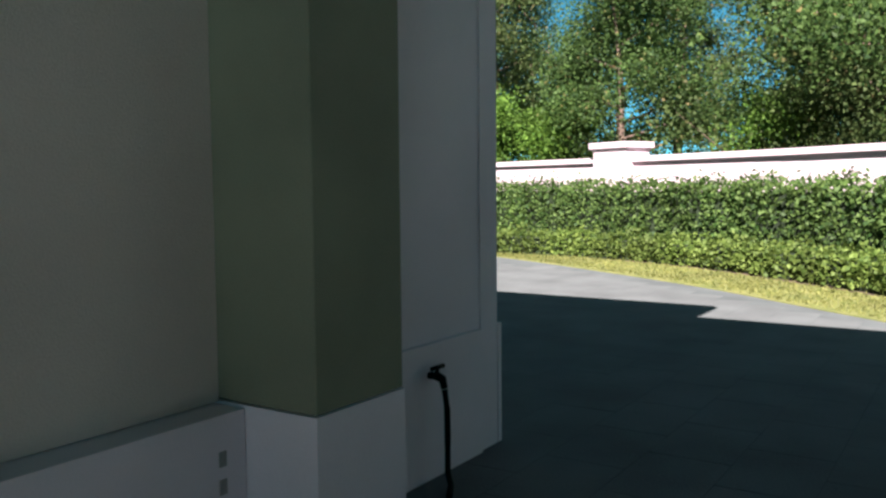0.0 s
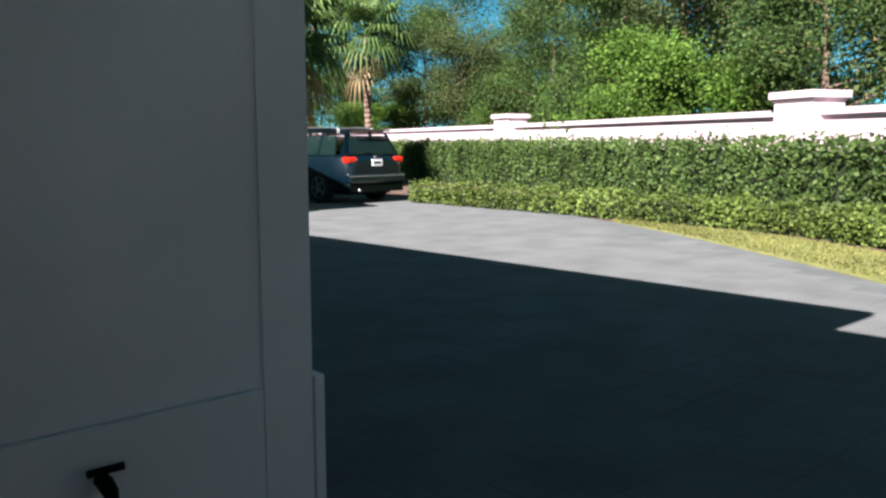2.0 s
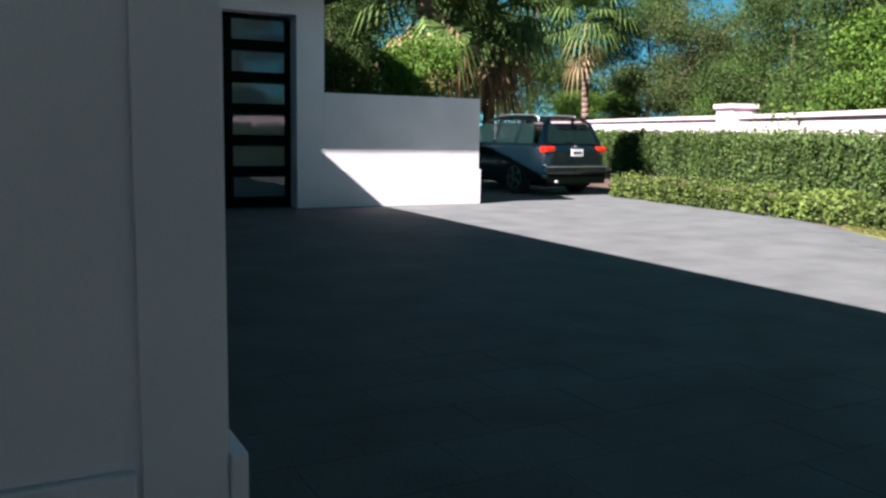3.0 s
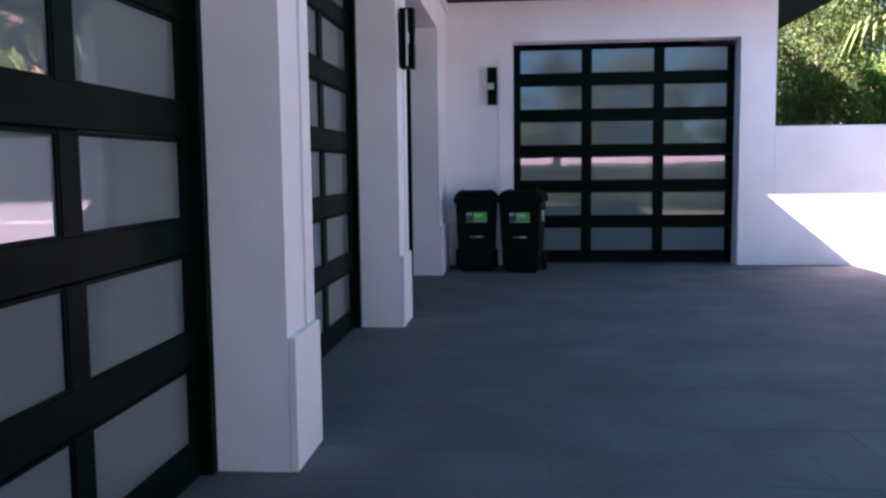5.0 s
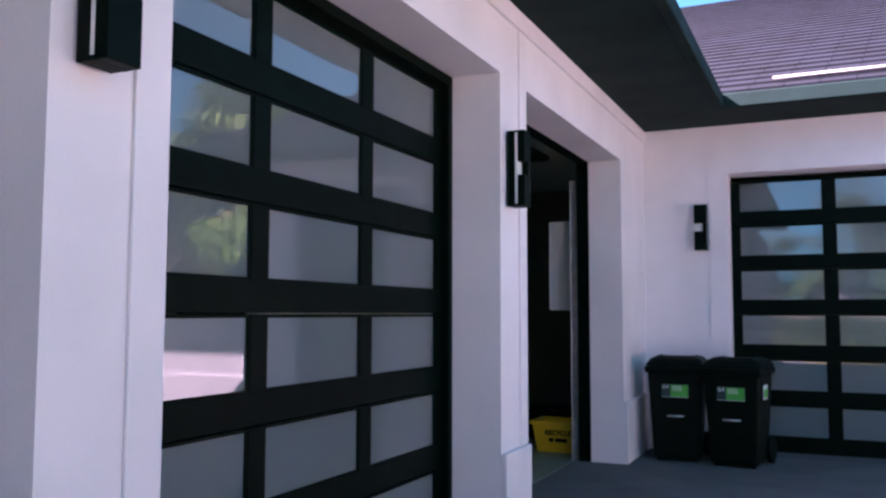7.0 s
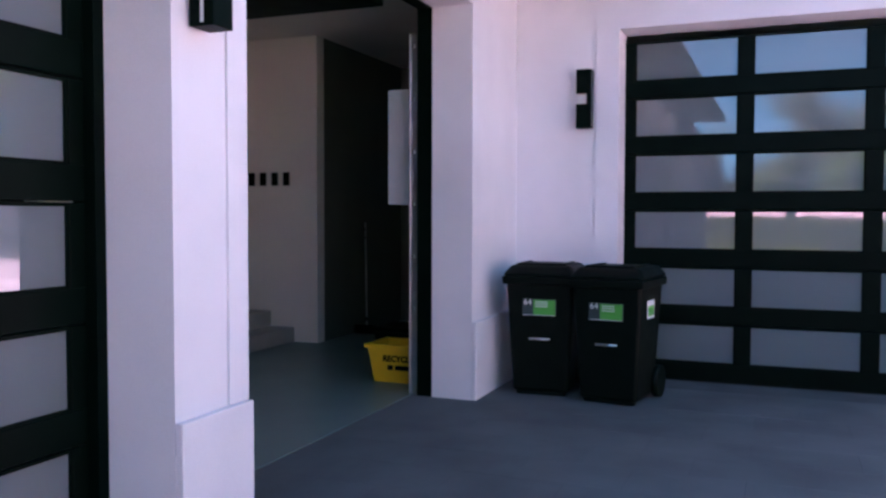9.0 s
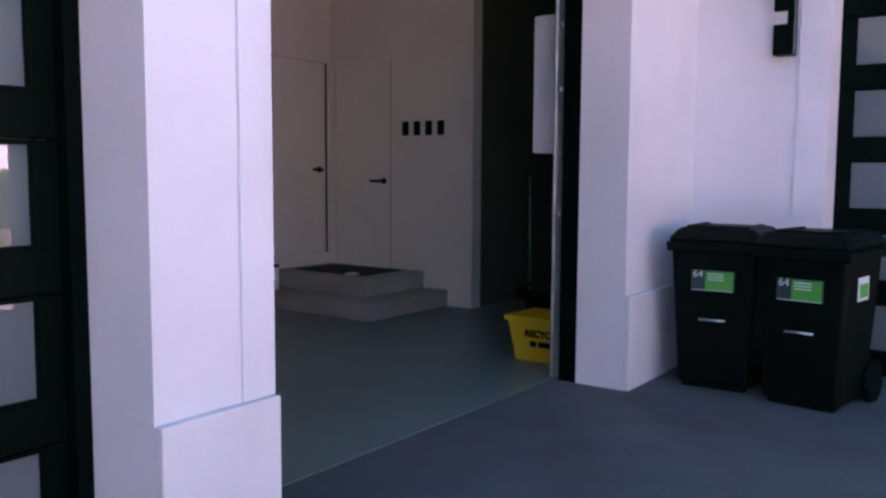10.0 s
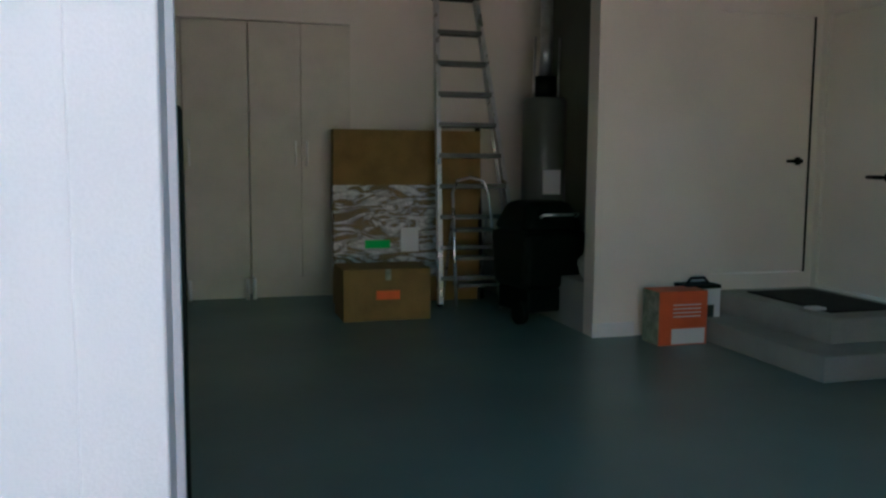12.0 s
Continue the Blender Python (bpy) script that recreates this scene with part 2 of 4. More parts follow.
solid("plinth", one(3.94, 7.36, -0.024, -0.001, 0, PL, 0.004), STUCCO, "white stucco plinth along the screen wall", "plinth")
# raised bands beside and round the openings
for y0, y1 in ((-4.31, -4.166), (-7.83, -7.681)):
    solid("trim", one(0.001, 0.014, y0, y1, PL + 0.002, EAVE - 0.132, 0.004), STUCCO, "raised white stucco band beside a garage opening", "trim")
solid("trim", joined([(0.72, 0.916, -0.016, -0.001, PL * 0 + 0.0, TOP + 0.19), (3.936, 4.13, -0.016, -0.001, PL + 0.003, TOP + 0.19), (0.916, 3.936, -0.016, -0.001, TOP + 0.001, TOP + 0.19)]),
      STUCCO, "raised white stucco band round the garage opening", "trim")
solid("trim", one(-0.172, -0.006, -11.530, -11.5205, 0, EAVE, 0.003), STUCCO, "raised white stucco corner band", "trim")

solid("trim", one(0.001, 0.032, -11.5, -0.001, EAVE - 0.13, EAVE - 0.002, 0.004), STUCCO, "white frieze band under the eaves", "trim")

# roof: soffits, gutters and tiled slopes
OV = 0.90
solid("soffit", joined([(0.001, OV, -12.4, -0.82, EAVE, EAVE + 0.03), (0.001, 5.3, -0.82, -0.001, EAVE, EAVE + 0.03), (-8.5, 0.0, -12.4, -11.53, EAVE + 0.002, EAVE + 0.03)]), SOFFIT, "dark boarded soffit under the eaves", "soffit")
solid("gutter", joined([(OV, OV + 0.09, -12.4, -0.885, EAVE - 0.01, EAVE + 0.14), (OV, 5.3, -0.885, -0.82, EAVE - 0.01, EAVE + 0.14)], 0.012), SOFFIT, "dark metal gutter along the eaves", "gutter")

solid("soffit", joined([(4.401, 5.3, 0.001, 7.5, EAVE, EAVE + 0.03)]), SOFFIT, "dark boarded soffit under the wing's end eaves", "soffit")


def roof_bm():
    bm = bm_new()
    k = math.tan(radians(24))
    z = EAVE + 0.13
    def p(x, y, h):
        return bm.verts.new((x, y, z + h))
    # slope over the garage row rises to the west, slope over the wing rises to the north, meeting in a valley
    r = 11.0
    a, b = p(OV, -0.85, 0), p(OV - r, -0.85 + r, r * k)
    c, d = p(OV, -12.4, 0), p(OV - r, -12.4, r * k)
    e, f = p(5.3, -0.85, 0), p(5.3 - 0.25 * r, -0.85 + r, r * k)
    bm.faces.new((c, a, b, d))
    bm.faces.new((a, e, f, b))
    g, h = p(OV - 2 * r, -12.4, 0), p(OV - 2 * r, 18, 0)
    i2, j = p(5.3, -0.85 + 2 * r, 0), p(OV - r, 18, r * k)
    bm.faces.new((d, b, j, h, g))
    bm.faces.new((f, i2, j, b))
    bm.faces.new((e, i2, f))
    return bm


solid("roof", roof_bm(), ROOFTILE, "dark grey roof deck under the tiles", "roof")
k24 = math.tan(radians(24))
solid("gable", prism(bm_new(), [(OV, EAVE + 0.04), (OV, EAVE + 0.12), (OV - 11.0, EAVE + 0.12 + 11.0 * k24), (OV - 22.0, EAVE + 0.12), (OV - 22.0, EAVE + 0.04)], -12.08, -11.95, "y"), STUCCO, "white stucco gable end over the garage row", "gable")
solid("roof_passage", joined([(-8.5, 0.12, -18.0, -12.4, EAVE + 0.02, EAVE + 0.16)]), SOFFIT, "dark boarded roof over the covered passage", "roof")
solid("wall_house", joined([(-8.5, 0.2, -18.0, -17.7, 0, EAVE + 0.02), (-8.8, -8.5, -18.0, -17.0, 0, EAVE + 0.02)]), STUCCO, "plain white stucco house wall closing the passage", "wall")

# Added out of view: closes the west end, low enough for sun to enter.
solid("wall_unseen_west", joined([(-13.4, -13.2, -30.0, -11.0, 0, 2.2)]), STUCCO, "unseen white stucco wall added beyond the passage, low to let sun in", "wall")
# inside of the garage
IN_TOP = 3.45
solid("garage_floor", joined([(-8.0, -0.52, -11.4, 5.0, -0.05, 0.004), (-0.52, 4.05, 0.5, 5.0, -0.05, 0.004)]), EPOXY, "grey coated garage floor with a soft sheen", "floor")
solid("garage_ceiling", joined([(-8.0, -0.34, -11.2, 5.0, IN_TOP, IN_TOP + 0.1), (-0.34, 4.05, 0.34, 5.0, IN_TOP, IN_TOP + 0.1)]), INNER, "plain white painted garage ceiling", "ceiling")
solid("wall_garage_back", joined([(-7.75, -7.45, -11.2, 1.0, 0, IN_TOP)]), INNER, "beige painted garage back wall", "wall")
solid("wall_inner_west", joined([(-4.75, -4.57, -1.10, -0.05, 0, IN_TOP), (-4.75, -4.57, -0.05, 0.88, 2.62, IN_TOP), (-4.75, -4.57, -0.05, 0.88, 0, 0.48), (-4.75, -4.57, 0.88, 0.94, 0, IN_TOP)]),
      INNER, "off-white painted inner wall round a door", "wall")
solid("wall_inner_north", joined([(-4.57, -4.50, 0.94, 1.1, 0, IN_TOP), (-4.50, -3.68, 0.94, 1.1, 2.62, IN_TOP), (-4.50, -3.68, 0.94, 1.1, 0, 0.36), (-3.68, -2.61, 0.94, 1.1, 0, IN_TOP)]),
      INNER, "off-white painted inner wall round a second door", "wall")
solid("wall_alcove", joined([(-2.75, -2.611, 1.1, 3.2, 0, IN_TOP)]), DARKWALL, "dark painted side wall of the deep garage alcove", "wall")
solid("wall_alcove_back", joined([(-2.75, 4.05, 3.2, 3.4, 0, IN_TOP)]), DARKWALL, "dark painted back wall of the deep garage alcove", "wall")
# Dark colour stands in for the shade in this recess beside the heater.
solid("wall_store_side", joined([(-7.45, -4.75, -0.35, -0.15, 0, IN_TOP)]), DARKWALL, "side wall of the storage bay, its shade put into a dark colour", "wall")
solid("wall_garage_south", joined([(-7.75, -0.34, -11.24, -11.0, 0, IN_TOP)]), INNER, "plain painted garage end wall", "wall")
solid("baseboard", joined([(-4.569, -4.555, -1.11, -0.74, 0.004, 0.12)]), WHITE, "white painted baseboard at the wall's foot", "baseboard")


# ---- ground, drive, verge ----
def smooth_line(points, step=0.4):
    """Places along a smooth line through a few corner points, about one step apart."""
    out = []
    p = [Vector(q) for q in points]
    for i in range(len(p) - 1):
        a, b = p[max(i - 1, 0)], p[min(i + 2, len(p) - 1)]
        n = max(2, int((p[i + 1] - p[i]).length / step))
        for k in range(n):
            s = k / n
            out.append(0.5 * (2 * p[i] + (p[i + 1] - a) * s + (2 * a - 5 * p[i] + 4 * p[i + 1] - b) * s * s + (3 * p[i] - a - 3 * p[i + 1] + b) * s ** 3))
    return out + [p[-1]]


PAVE = smooth_line([(-6.0, -32.0), (1.2, -18.5), (3.6, -14.8), (5.5, -12.4), (6.9, -10.75), (8.1, -9.0), (9.35, -7.0), (10.3, -5.2), (11.05, -3.4), (11.6, -0.8), (11.75, 1.5), (11.8, 5.0), (11.9, 14.0)])
HEDGE = smooth_line([(-4.5, -32.0), (3.6, -18.8), (6.8, -14.2), (8.6, -12.1), (10.1, -10.2), (11.1, -8.0), (11.35, -5.0), (11.5, -2.0), (11.6, 0.8), (11.7, 5.0), (11.9, 14.0)])
WALL = smooth_line([(-9.0, -40.0), (-2.0, -31.0), (4.2, -22.4), (8.4, -15.6), (10.9, -11.9), (12.1, -10.1), (14.0, -6.4), (15.6, -2.6), (17.7, 2.2), (20.0, 8.6), (24.0, 20.0), (29.0, 36.0)], 0.5)


def inside_drive(x, y):
    """Whether a place lies on the drive's side of its edge."""
    best = min(range(len(PAVE) - 1), key=lambda i: (PAVE[i] - Vector((x, y))).length_squared)
    a, b = PAVE[best], PAVE[best + 1]
    return (b.x - a.x) * (y - a.y) - (b.y - a.y) * (x - a.x) > 0.02


solid("ground", one(-150, 150, -150, 150, -0.4, -0.012), SOIL, "brown mulched soil and earth", "ground")
solid("pavement", prism(bm_new(), [(-13, -32), *[(q.x, q.y) for q in PAVE], (-13, 14)], -0.2, -0.0012), JOINT, "grey paved drive and court", "pavement")
GRASS = material("mown_grass_ground", (0.165, 0.165, 0.05), 0.9, scale=2.5, grain=40, vary=0.3, bump=0.8, colour2=(0.11, 0.13, 0.03))
VERGE = [q + Vector((-0.76, 0.42)) for q in HEDGE if q.y < -5.4]
strip = [(q.x, q.y) for q in PAVE if q.y < -5.2] + [(q.x, q.y) for q in VERGE[::-1]]
solid("verge", prism(bm_new(), strip, -0.011, 0.012), GRASS, "narrow strip of yellow-green mown grass", "grass")


# ---- boundary wall with piers ----
def wall_run(line, half, z0, z1):
    bm = bm_new()
    rows = []
    for i, q in enumerate(line):
        d = (line[min(i + 1, len(line) - 1)] - line[max(i - 1, 0)]).normalized()
        n = Vector((-d.y, d.x))
        rows.append([bm.verts.new((*(q + n * s), z)) for s, z in ((-half, z0), (half, z0), (half, z1), (-half, z1))])
    for a, b in zip(rows, rows[1:]):
        for k in range(4):
            bm.faces.new((a[k], a[(k + 1) % 4], b[(k + 1) % 4], b[k]))
    bm.faces.new(rows[0])
    bm.faces.new(rows[-1][::-1])
    return bm


bwall = thing("boundary_wall", pose(0, 0, 0), "pale pinkish stucco boundary wall with a moulded coping", "wall")
bwall["kind"] = "structure"
part("wall_body", wall_run(WALL, 0.10, -0.1, 1.74), WALLPAINT, bwall)
part("coping_lower", wall_run(WALL, 0.14, 1.741, 1.79), WALLPAINT, bwall)
part("coping", wall_run(WALL, 0.19, 1.791, 1.90), WALLPAINT, bwall)


def line_at(line, y):
    i = min(range(len(line)), key=lambda k: abs(line[k].y - y))
    d = (line[min(i + 1, len(line) - 1)] - line[max(i - 1, 0)]).normalized()
    return line[i], math.degrees(math.atan2(d.y, d.x))


for y in (-25.0, -14.4, -6.8, 4.6, 27.0):
    q, a = line_at(WALL, y)
    pier = thing("wall_pier", pose(q.x, q.y, 0, 0, 0, a), "pale stucco pier with a stepped flat cap in the boundary wall", "pier", "boundary wall piers")
    part("shaft", one(-0.50, 0.50, -0.34, 0.34, -0.1, 2.03, 0.01), WALLPAINT, pier)
    part("cap", joined([(-0.53, 0.53, -0.37, 0.37, 2.031, 2.08), (-0.575, 0.575, -0.415, 0.415, 2.081, 2.21)], 0.012), WALLPAINT, pier)

# ---- hedges ----
HEDGE_LEAF = foliage("hedge_leaf", (0.028, 0.056, 0.012), (0.125, 0.18, 0.048), 0.3)
LOW_LEAF = foliage("low_hedge_leaf", (0.05, 0.08, 0.014), (0.165, 0.215, 0.05), 0.3)
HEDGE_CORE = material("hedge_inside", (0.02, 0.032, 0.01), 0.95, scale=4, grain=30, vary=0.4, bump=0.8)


def hedge(name, line, shift, half, height, leaves, leaf, core, label, seed, ragged):
    """A clipped hedge: a plain dark core with many leaves over face and top."""
    rng = np.random.default_rng(seed)
    pts = np.array([(q.x, q.y) for q in line])
    d = np.gradient(pts, axis=0)
    d /= np.linalg.norm(d, axis=1)[:, None]
    nrm = np.stack([-d[:, 1], d[:, 0]], 1)
    mid = pts - nrm * shift
    ob = thing(name, pose(0, 0, 0), label, "hedge")
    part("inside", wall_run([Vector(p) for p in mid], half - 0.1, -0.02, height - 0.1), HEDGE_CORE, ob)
    i = rng.uniform(0, len(mid) - 1.001, leaves)
    k = i.astype(int)
    f = (i - k)[:, None]
    base = mid[k] * (1 - f) + mid[k + 1] * f
    nn = nrm[k]
    bulge = 0.06 * np.sin(i * 2.1 + 1) + 0.05 * np.sin(i * 5.3) + rng.normal(0, ragged, leaves)
    top = rng.uniform(size=leaves) < 0.33
    z = np.where(top, height + bulge, rng.uniform(0.02, 1, leaves) ** 0.8 * (height + bulge * 0.7))
    side = np.where(top, rng.uniform(-half, half, leaves), half + bulge * 0.8 - 0.1 * (z / height - 0.5) ** 2)
    places = np.column_stack([base + nn * side[:, None], z])
    crown = new("leaves", leaf_mesh("leaves", places, leaf, rng, core, 0.0, 0.6))
    crown.parent = ob
    return ob


hedge("tall_hedge", [q for q in WALL if -31 < q.y < 24], -0.85, 0.42, 1.27, 84000, 0.085, HEDGE_LEAF, "tall clipped green hedge along the boundary wall", 3, 0.075)
hedge("low_hedge", [q for q in HEDGE if q.y < 0.9], 0.32 * -1, 0.33, 0.40, 29000, 0.075, LOW_LEAF, "low clipped yellow-green hedge along the drive", 4, 0.035)

# ---- woods behind the wall ----
TREE_A = foliage("broad_leaf", (0.024, 0.048, 0.013), (0.105, 0.16, 0.042), 0.45, (0.22, 0.17, 0.07))
TREE_B = foliage("pine_leaf", (0.03, 0.05, 0.015), (0.115, 0.15, 0.048), 0.45, (0.2, 0.15, 0.07))
TREE_C = foliage("bright_leaf", (0.045, 0.09, 0.013), (0.14, 0.22, 0.035), 0.35)


def tree(name, at, height, spread, low, leaves, leaf, mat, label, seed, limbs=9):
    """Tapered leaning trunk, limbs, and a broken crown of leaf clumps at the limb ends."""
    rng = np.random.default_rng(seed)
    ob = thing(name, pose(at[0], at[1], -0.02), label, "tree")
    bm = bm_new()
    lean = rng.normal(0, 0.04, 2)
    path = [(lean[0] * z + 0.08 * math.sin(z * 1.1 + seed), lean[1] * z + 0.07 * math.cos(z * 0.9 + seed), z) for z in np.linspace(0, height * 0.92, 9)]
    r0 = 0.03 * height * 0.5
    tube(bm, path, [r0 * (1.25 if i == 0 else 1 - 0.85 * i / 8) for i in range(9)], 8)
    ends = []
    for k in range(limbs):
        z0 = height * (low + (0.9 - low) * (k + rng.uniform(0, 0.6)) / limbs)
        a = rng.uniform(0, 2 * math.pi)
        reach = spread * (0.55 + 0.5 * rng.uniform()) * (1.15 - 0.6 * z0 / height)
        s = Vector((lean[0] * z0, lean[1] * z0, z0))
        e = s + Vector((math.cos(a) * reach, math.sin(a) * reach, reach * rng.uniform(0.1, 0.55)))
        m1 = s.lerp(e, 0.5) + Vector((0, 0, reach * 0.1))
        tube(bm, [s, m1, e], [r0 * 0.35, r0 * 0.22, r0 * 0.07], 5)
        ends += [e, m1.lerp(e, 0.5), m1]
        for j in range(2):
            t2 = m1.lerp(e, rng.uniform(0.1, 0.7))
            e2 = t2 + Vector(rng.normal(0, reach * 0.35, 3))
            tube(bm, [t2, e2], [r0 * 0.14, r0 * 0.04], 4)
            ends.append(e2)
    ends.append(Vector(path[-1]))
    part("trunk", bm, BARK, ob)
    c = np.array([tuple(e) for e in ends])
    pick = rng.integers(0, len(c), leaves)
    size = spread * rng.uniform(0.13, 0.26, len(c))
    offs = np.clip(rng.normal(size=(leaves, 3)), -1.7, 1.7) * size[pick][:, None] * np.array([1, 1, 0.6])
    crown = new("crown", leaf_mesh("crown", c[pick] + offs, leaf, rng, mat, 0.25, 0.55, 3))
    crown.parent = ob
    return ob


kinds = [
    tree("oak_tree", (21.5, -4.0), 9.5, 3.4, 0.16, 34000, 0.165, TREE_A, "leafy evergreen tree in the woods behind the wall", 11),
    tree("pine_tree", (24.5, 2.0), 13.0, 2.6, 0.30, 26000, 0.17, TREE_B, "tall thin pine with an open crown", 12, 11),
    tree("oak_tree", (19.0, -9.5), 7.0, 3.0, 0.10, 30000, 0.15, TREE_B, "brownish scrubby tree with many fine twigs", 13, 12),
    tree("shrub_tree", (19.6, 1.0), 4.6, 2.3, 0.08, 26000, 0.16, TREE_C, "bright green bushy shrub behind the wall", 14, 9),
    tree("oak_tree", (17.5, -12.5), 10.5, 3.8, 0.12, 36000, 0.172, TREE_A, "large leafy tree behind the boundary wall", 15, 12),
]
rng = np.random.default_rng(77)
spots = []
for row, (off, gap) in enumerate(((5.4, 3.1), (9.4, 6.6), (15.0, 11.0), (22.0, 16.0))):
    run = 0.0
    last = WALL[0]
    for i in range(1, len(WALL)):
        run += (WALL[i] - last).length
        last = WALL[i]
        if run > gap:
            run = 0.0
            d = (WALL[i] - WALL[i - 1]).normalized()
            n = Vector((d.y, -d.x))
            spots.append((row, WALL[i] + n * (off + rng.uniform(-0.8, 0.8)) + d * rng.uniform(-0.7, 0.7)))
for row, q in spots:
    k = int(rng.choice([2, 3, 3, 0]) if row == 0 else rng.choice([0, 1, 2, 4]) if row < 3 else rng.choice([0, 1, 4, 4]))
    s = rng.uniform(0.75, 1.15) if row else rng.uniform(0.7, 1.0)
    c = copy_thing(kinds[k], pose(q.x, q.y, -0.02, 0, 0, rng.uniform(0, 360)))
    c.scale = (s, s, s * rng.uniform(0.9, 1.1))
# woods to the north, beyond the screen wall and the car
for x, y, k, s in ((3.5, 12.5, 0, 0.9), (7.8, 15.5, 4, 0.9), (11.5, 18.0, 0, 1.0), (13.4, 21.0, 4, 0.9), (0.0, 14.5, 4, 0.9), (9.5, 24.0, 1, 1.0), (32.0, 35.5, 4, 1.4), (35.5, 36.5, 0, 1.5), (30.5, 45.0, 0, 1.6),
                   (13.0, 26.0, 4, 1.1), (5.0, 22.0, 0, 1.1), (8.25, 4.1, 3, 0.57), (8.0, 9.0, 0, 0.6), (21.5, 27.0, 4, 1.1)):
    c = copy_thing(kinds[k], pose(x, y, -0.02, 0, 0, x * 57 + y * 31))
    c.scale = (s, s, s * 1.32 if k == 3 else s)


# ---- fan palms ----
PALM = foliage("palm_frond", (0.035, 0.065, 0.02), (0.13, 0.19, 0.05), 0.25)
PALM_DRY = foliage("dry_palm_frond", (0.17, 0.12, 0.06), (0.36, 0.28, 0.16), 0.25)


def frond(bm, at, yaw, rise, length, droop, n=17):
    """A fan frond: a stalk and narrow drooping blades spread from its tip."""
    d = Vector((math.cos(yaw) * math.cos(rise), math.sin(yaw) * math.cos(rise), math.sin(rise)))
    tip = at + d * length * 0.55 + Vector((0, 0, -droop * 0.12))
    tube(bm, [at, at.lerp(tip, 0.5) + Vector((0, 0, 0.05)), tip], [0.03, 0.022, 0.014], 4, False)
    side = d.cross(Vector((0, 0, 1))).normalized()
    up = side.cross(d)
    for k in range(n):
        a = math.pi * 1.25 * (k / (n - 1) - 0.5)
        v = (d * math.cos(a) + side * math.sin(a)).normalized()
        w = v.cross(up).normalized() * 0.055
        L = length * 0.62 * (1 - 0.25 * abs(a) / 2)
        p1 = tip + v * L * 0.55 + up * 0.06
        p2 = tip + v * L * 0.92 + Vector((0, 0, -droop * L * 0.55))
        vs = [bm.verts.new(q) for q in (tip + w * 0.3, tip - w * 0.3, p1 - w, p1 + w, p2)]
        bm.faces.new(vs[:4])
        bm.faces.new((vs[3], vs[2], vs[4]))


def palm(at, height, seed, dry, label, green=26, reach=1.0):
    r = random.Random(seed)
    ob = thing("fan_palm", pose(at[0], at[1], -0.02), label, "palm", "fan palms")
    bm = bm_new()
    n = 26
    for i in range(n):
        z = height * i / n
        tube(bm, [(0.05 * math.sin(z), 0, z), (0.05 * math.sin(z), 0, z + height / n)], [0.17 + 0.03 * (i % 2), 0.20 - 0.03 * (i % 2)], 9)
    part("trunk", bm, BARK, ob)
    bm = bm_new()
    top = Vector((0, 0, height))
    for k in range(green):
        frond(bm, top + Vector((0, 0, 0.2 * (k % 3))), r.uniform(0, 6.28), radians(r.uniform(-45, 70)), reach * r.uniform(1.7, 2.3), r.uniform(0.5, 1.0))
    part("crown", bm, PALM, ob)
    bm = bm_new()
    for k in range(dry):
        frond(bm, top - Vector((0, 0, r.uniform(0.1, 0.7))), r.uniform(0, 6.28), radians(r.uniform(-75, -40)), reach * r.uniform(1.4, 2.0), r.uniform(0.8, 1.3), 13)
    part("dead_fronds", bm, PALM_DRY, ob, "hanging dry brown fronds")
    return ob


palm((9.7, 6.9), 4.9, 1, 18, "fan palm with hanging dry fronds behind the screen wall", 40, 1.2)
palm((25.6, 21.0), 6.7, 2, 4, "slim fan palm with a reddish trunk in the woods", 34, 1.25)
palm((12.6, 8.6), 4.6, 5, 10, "shaded fan palm among the trees", 40, 1.15)


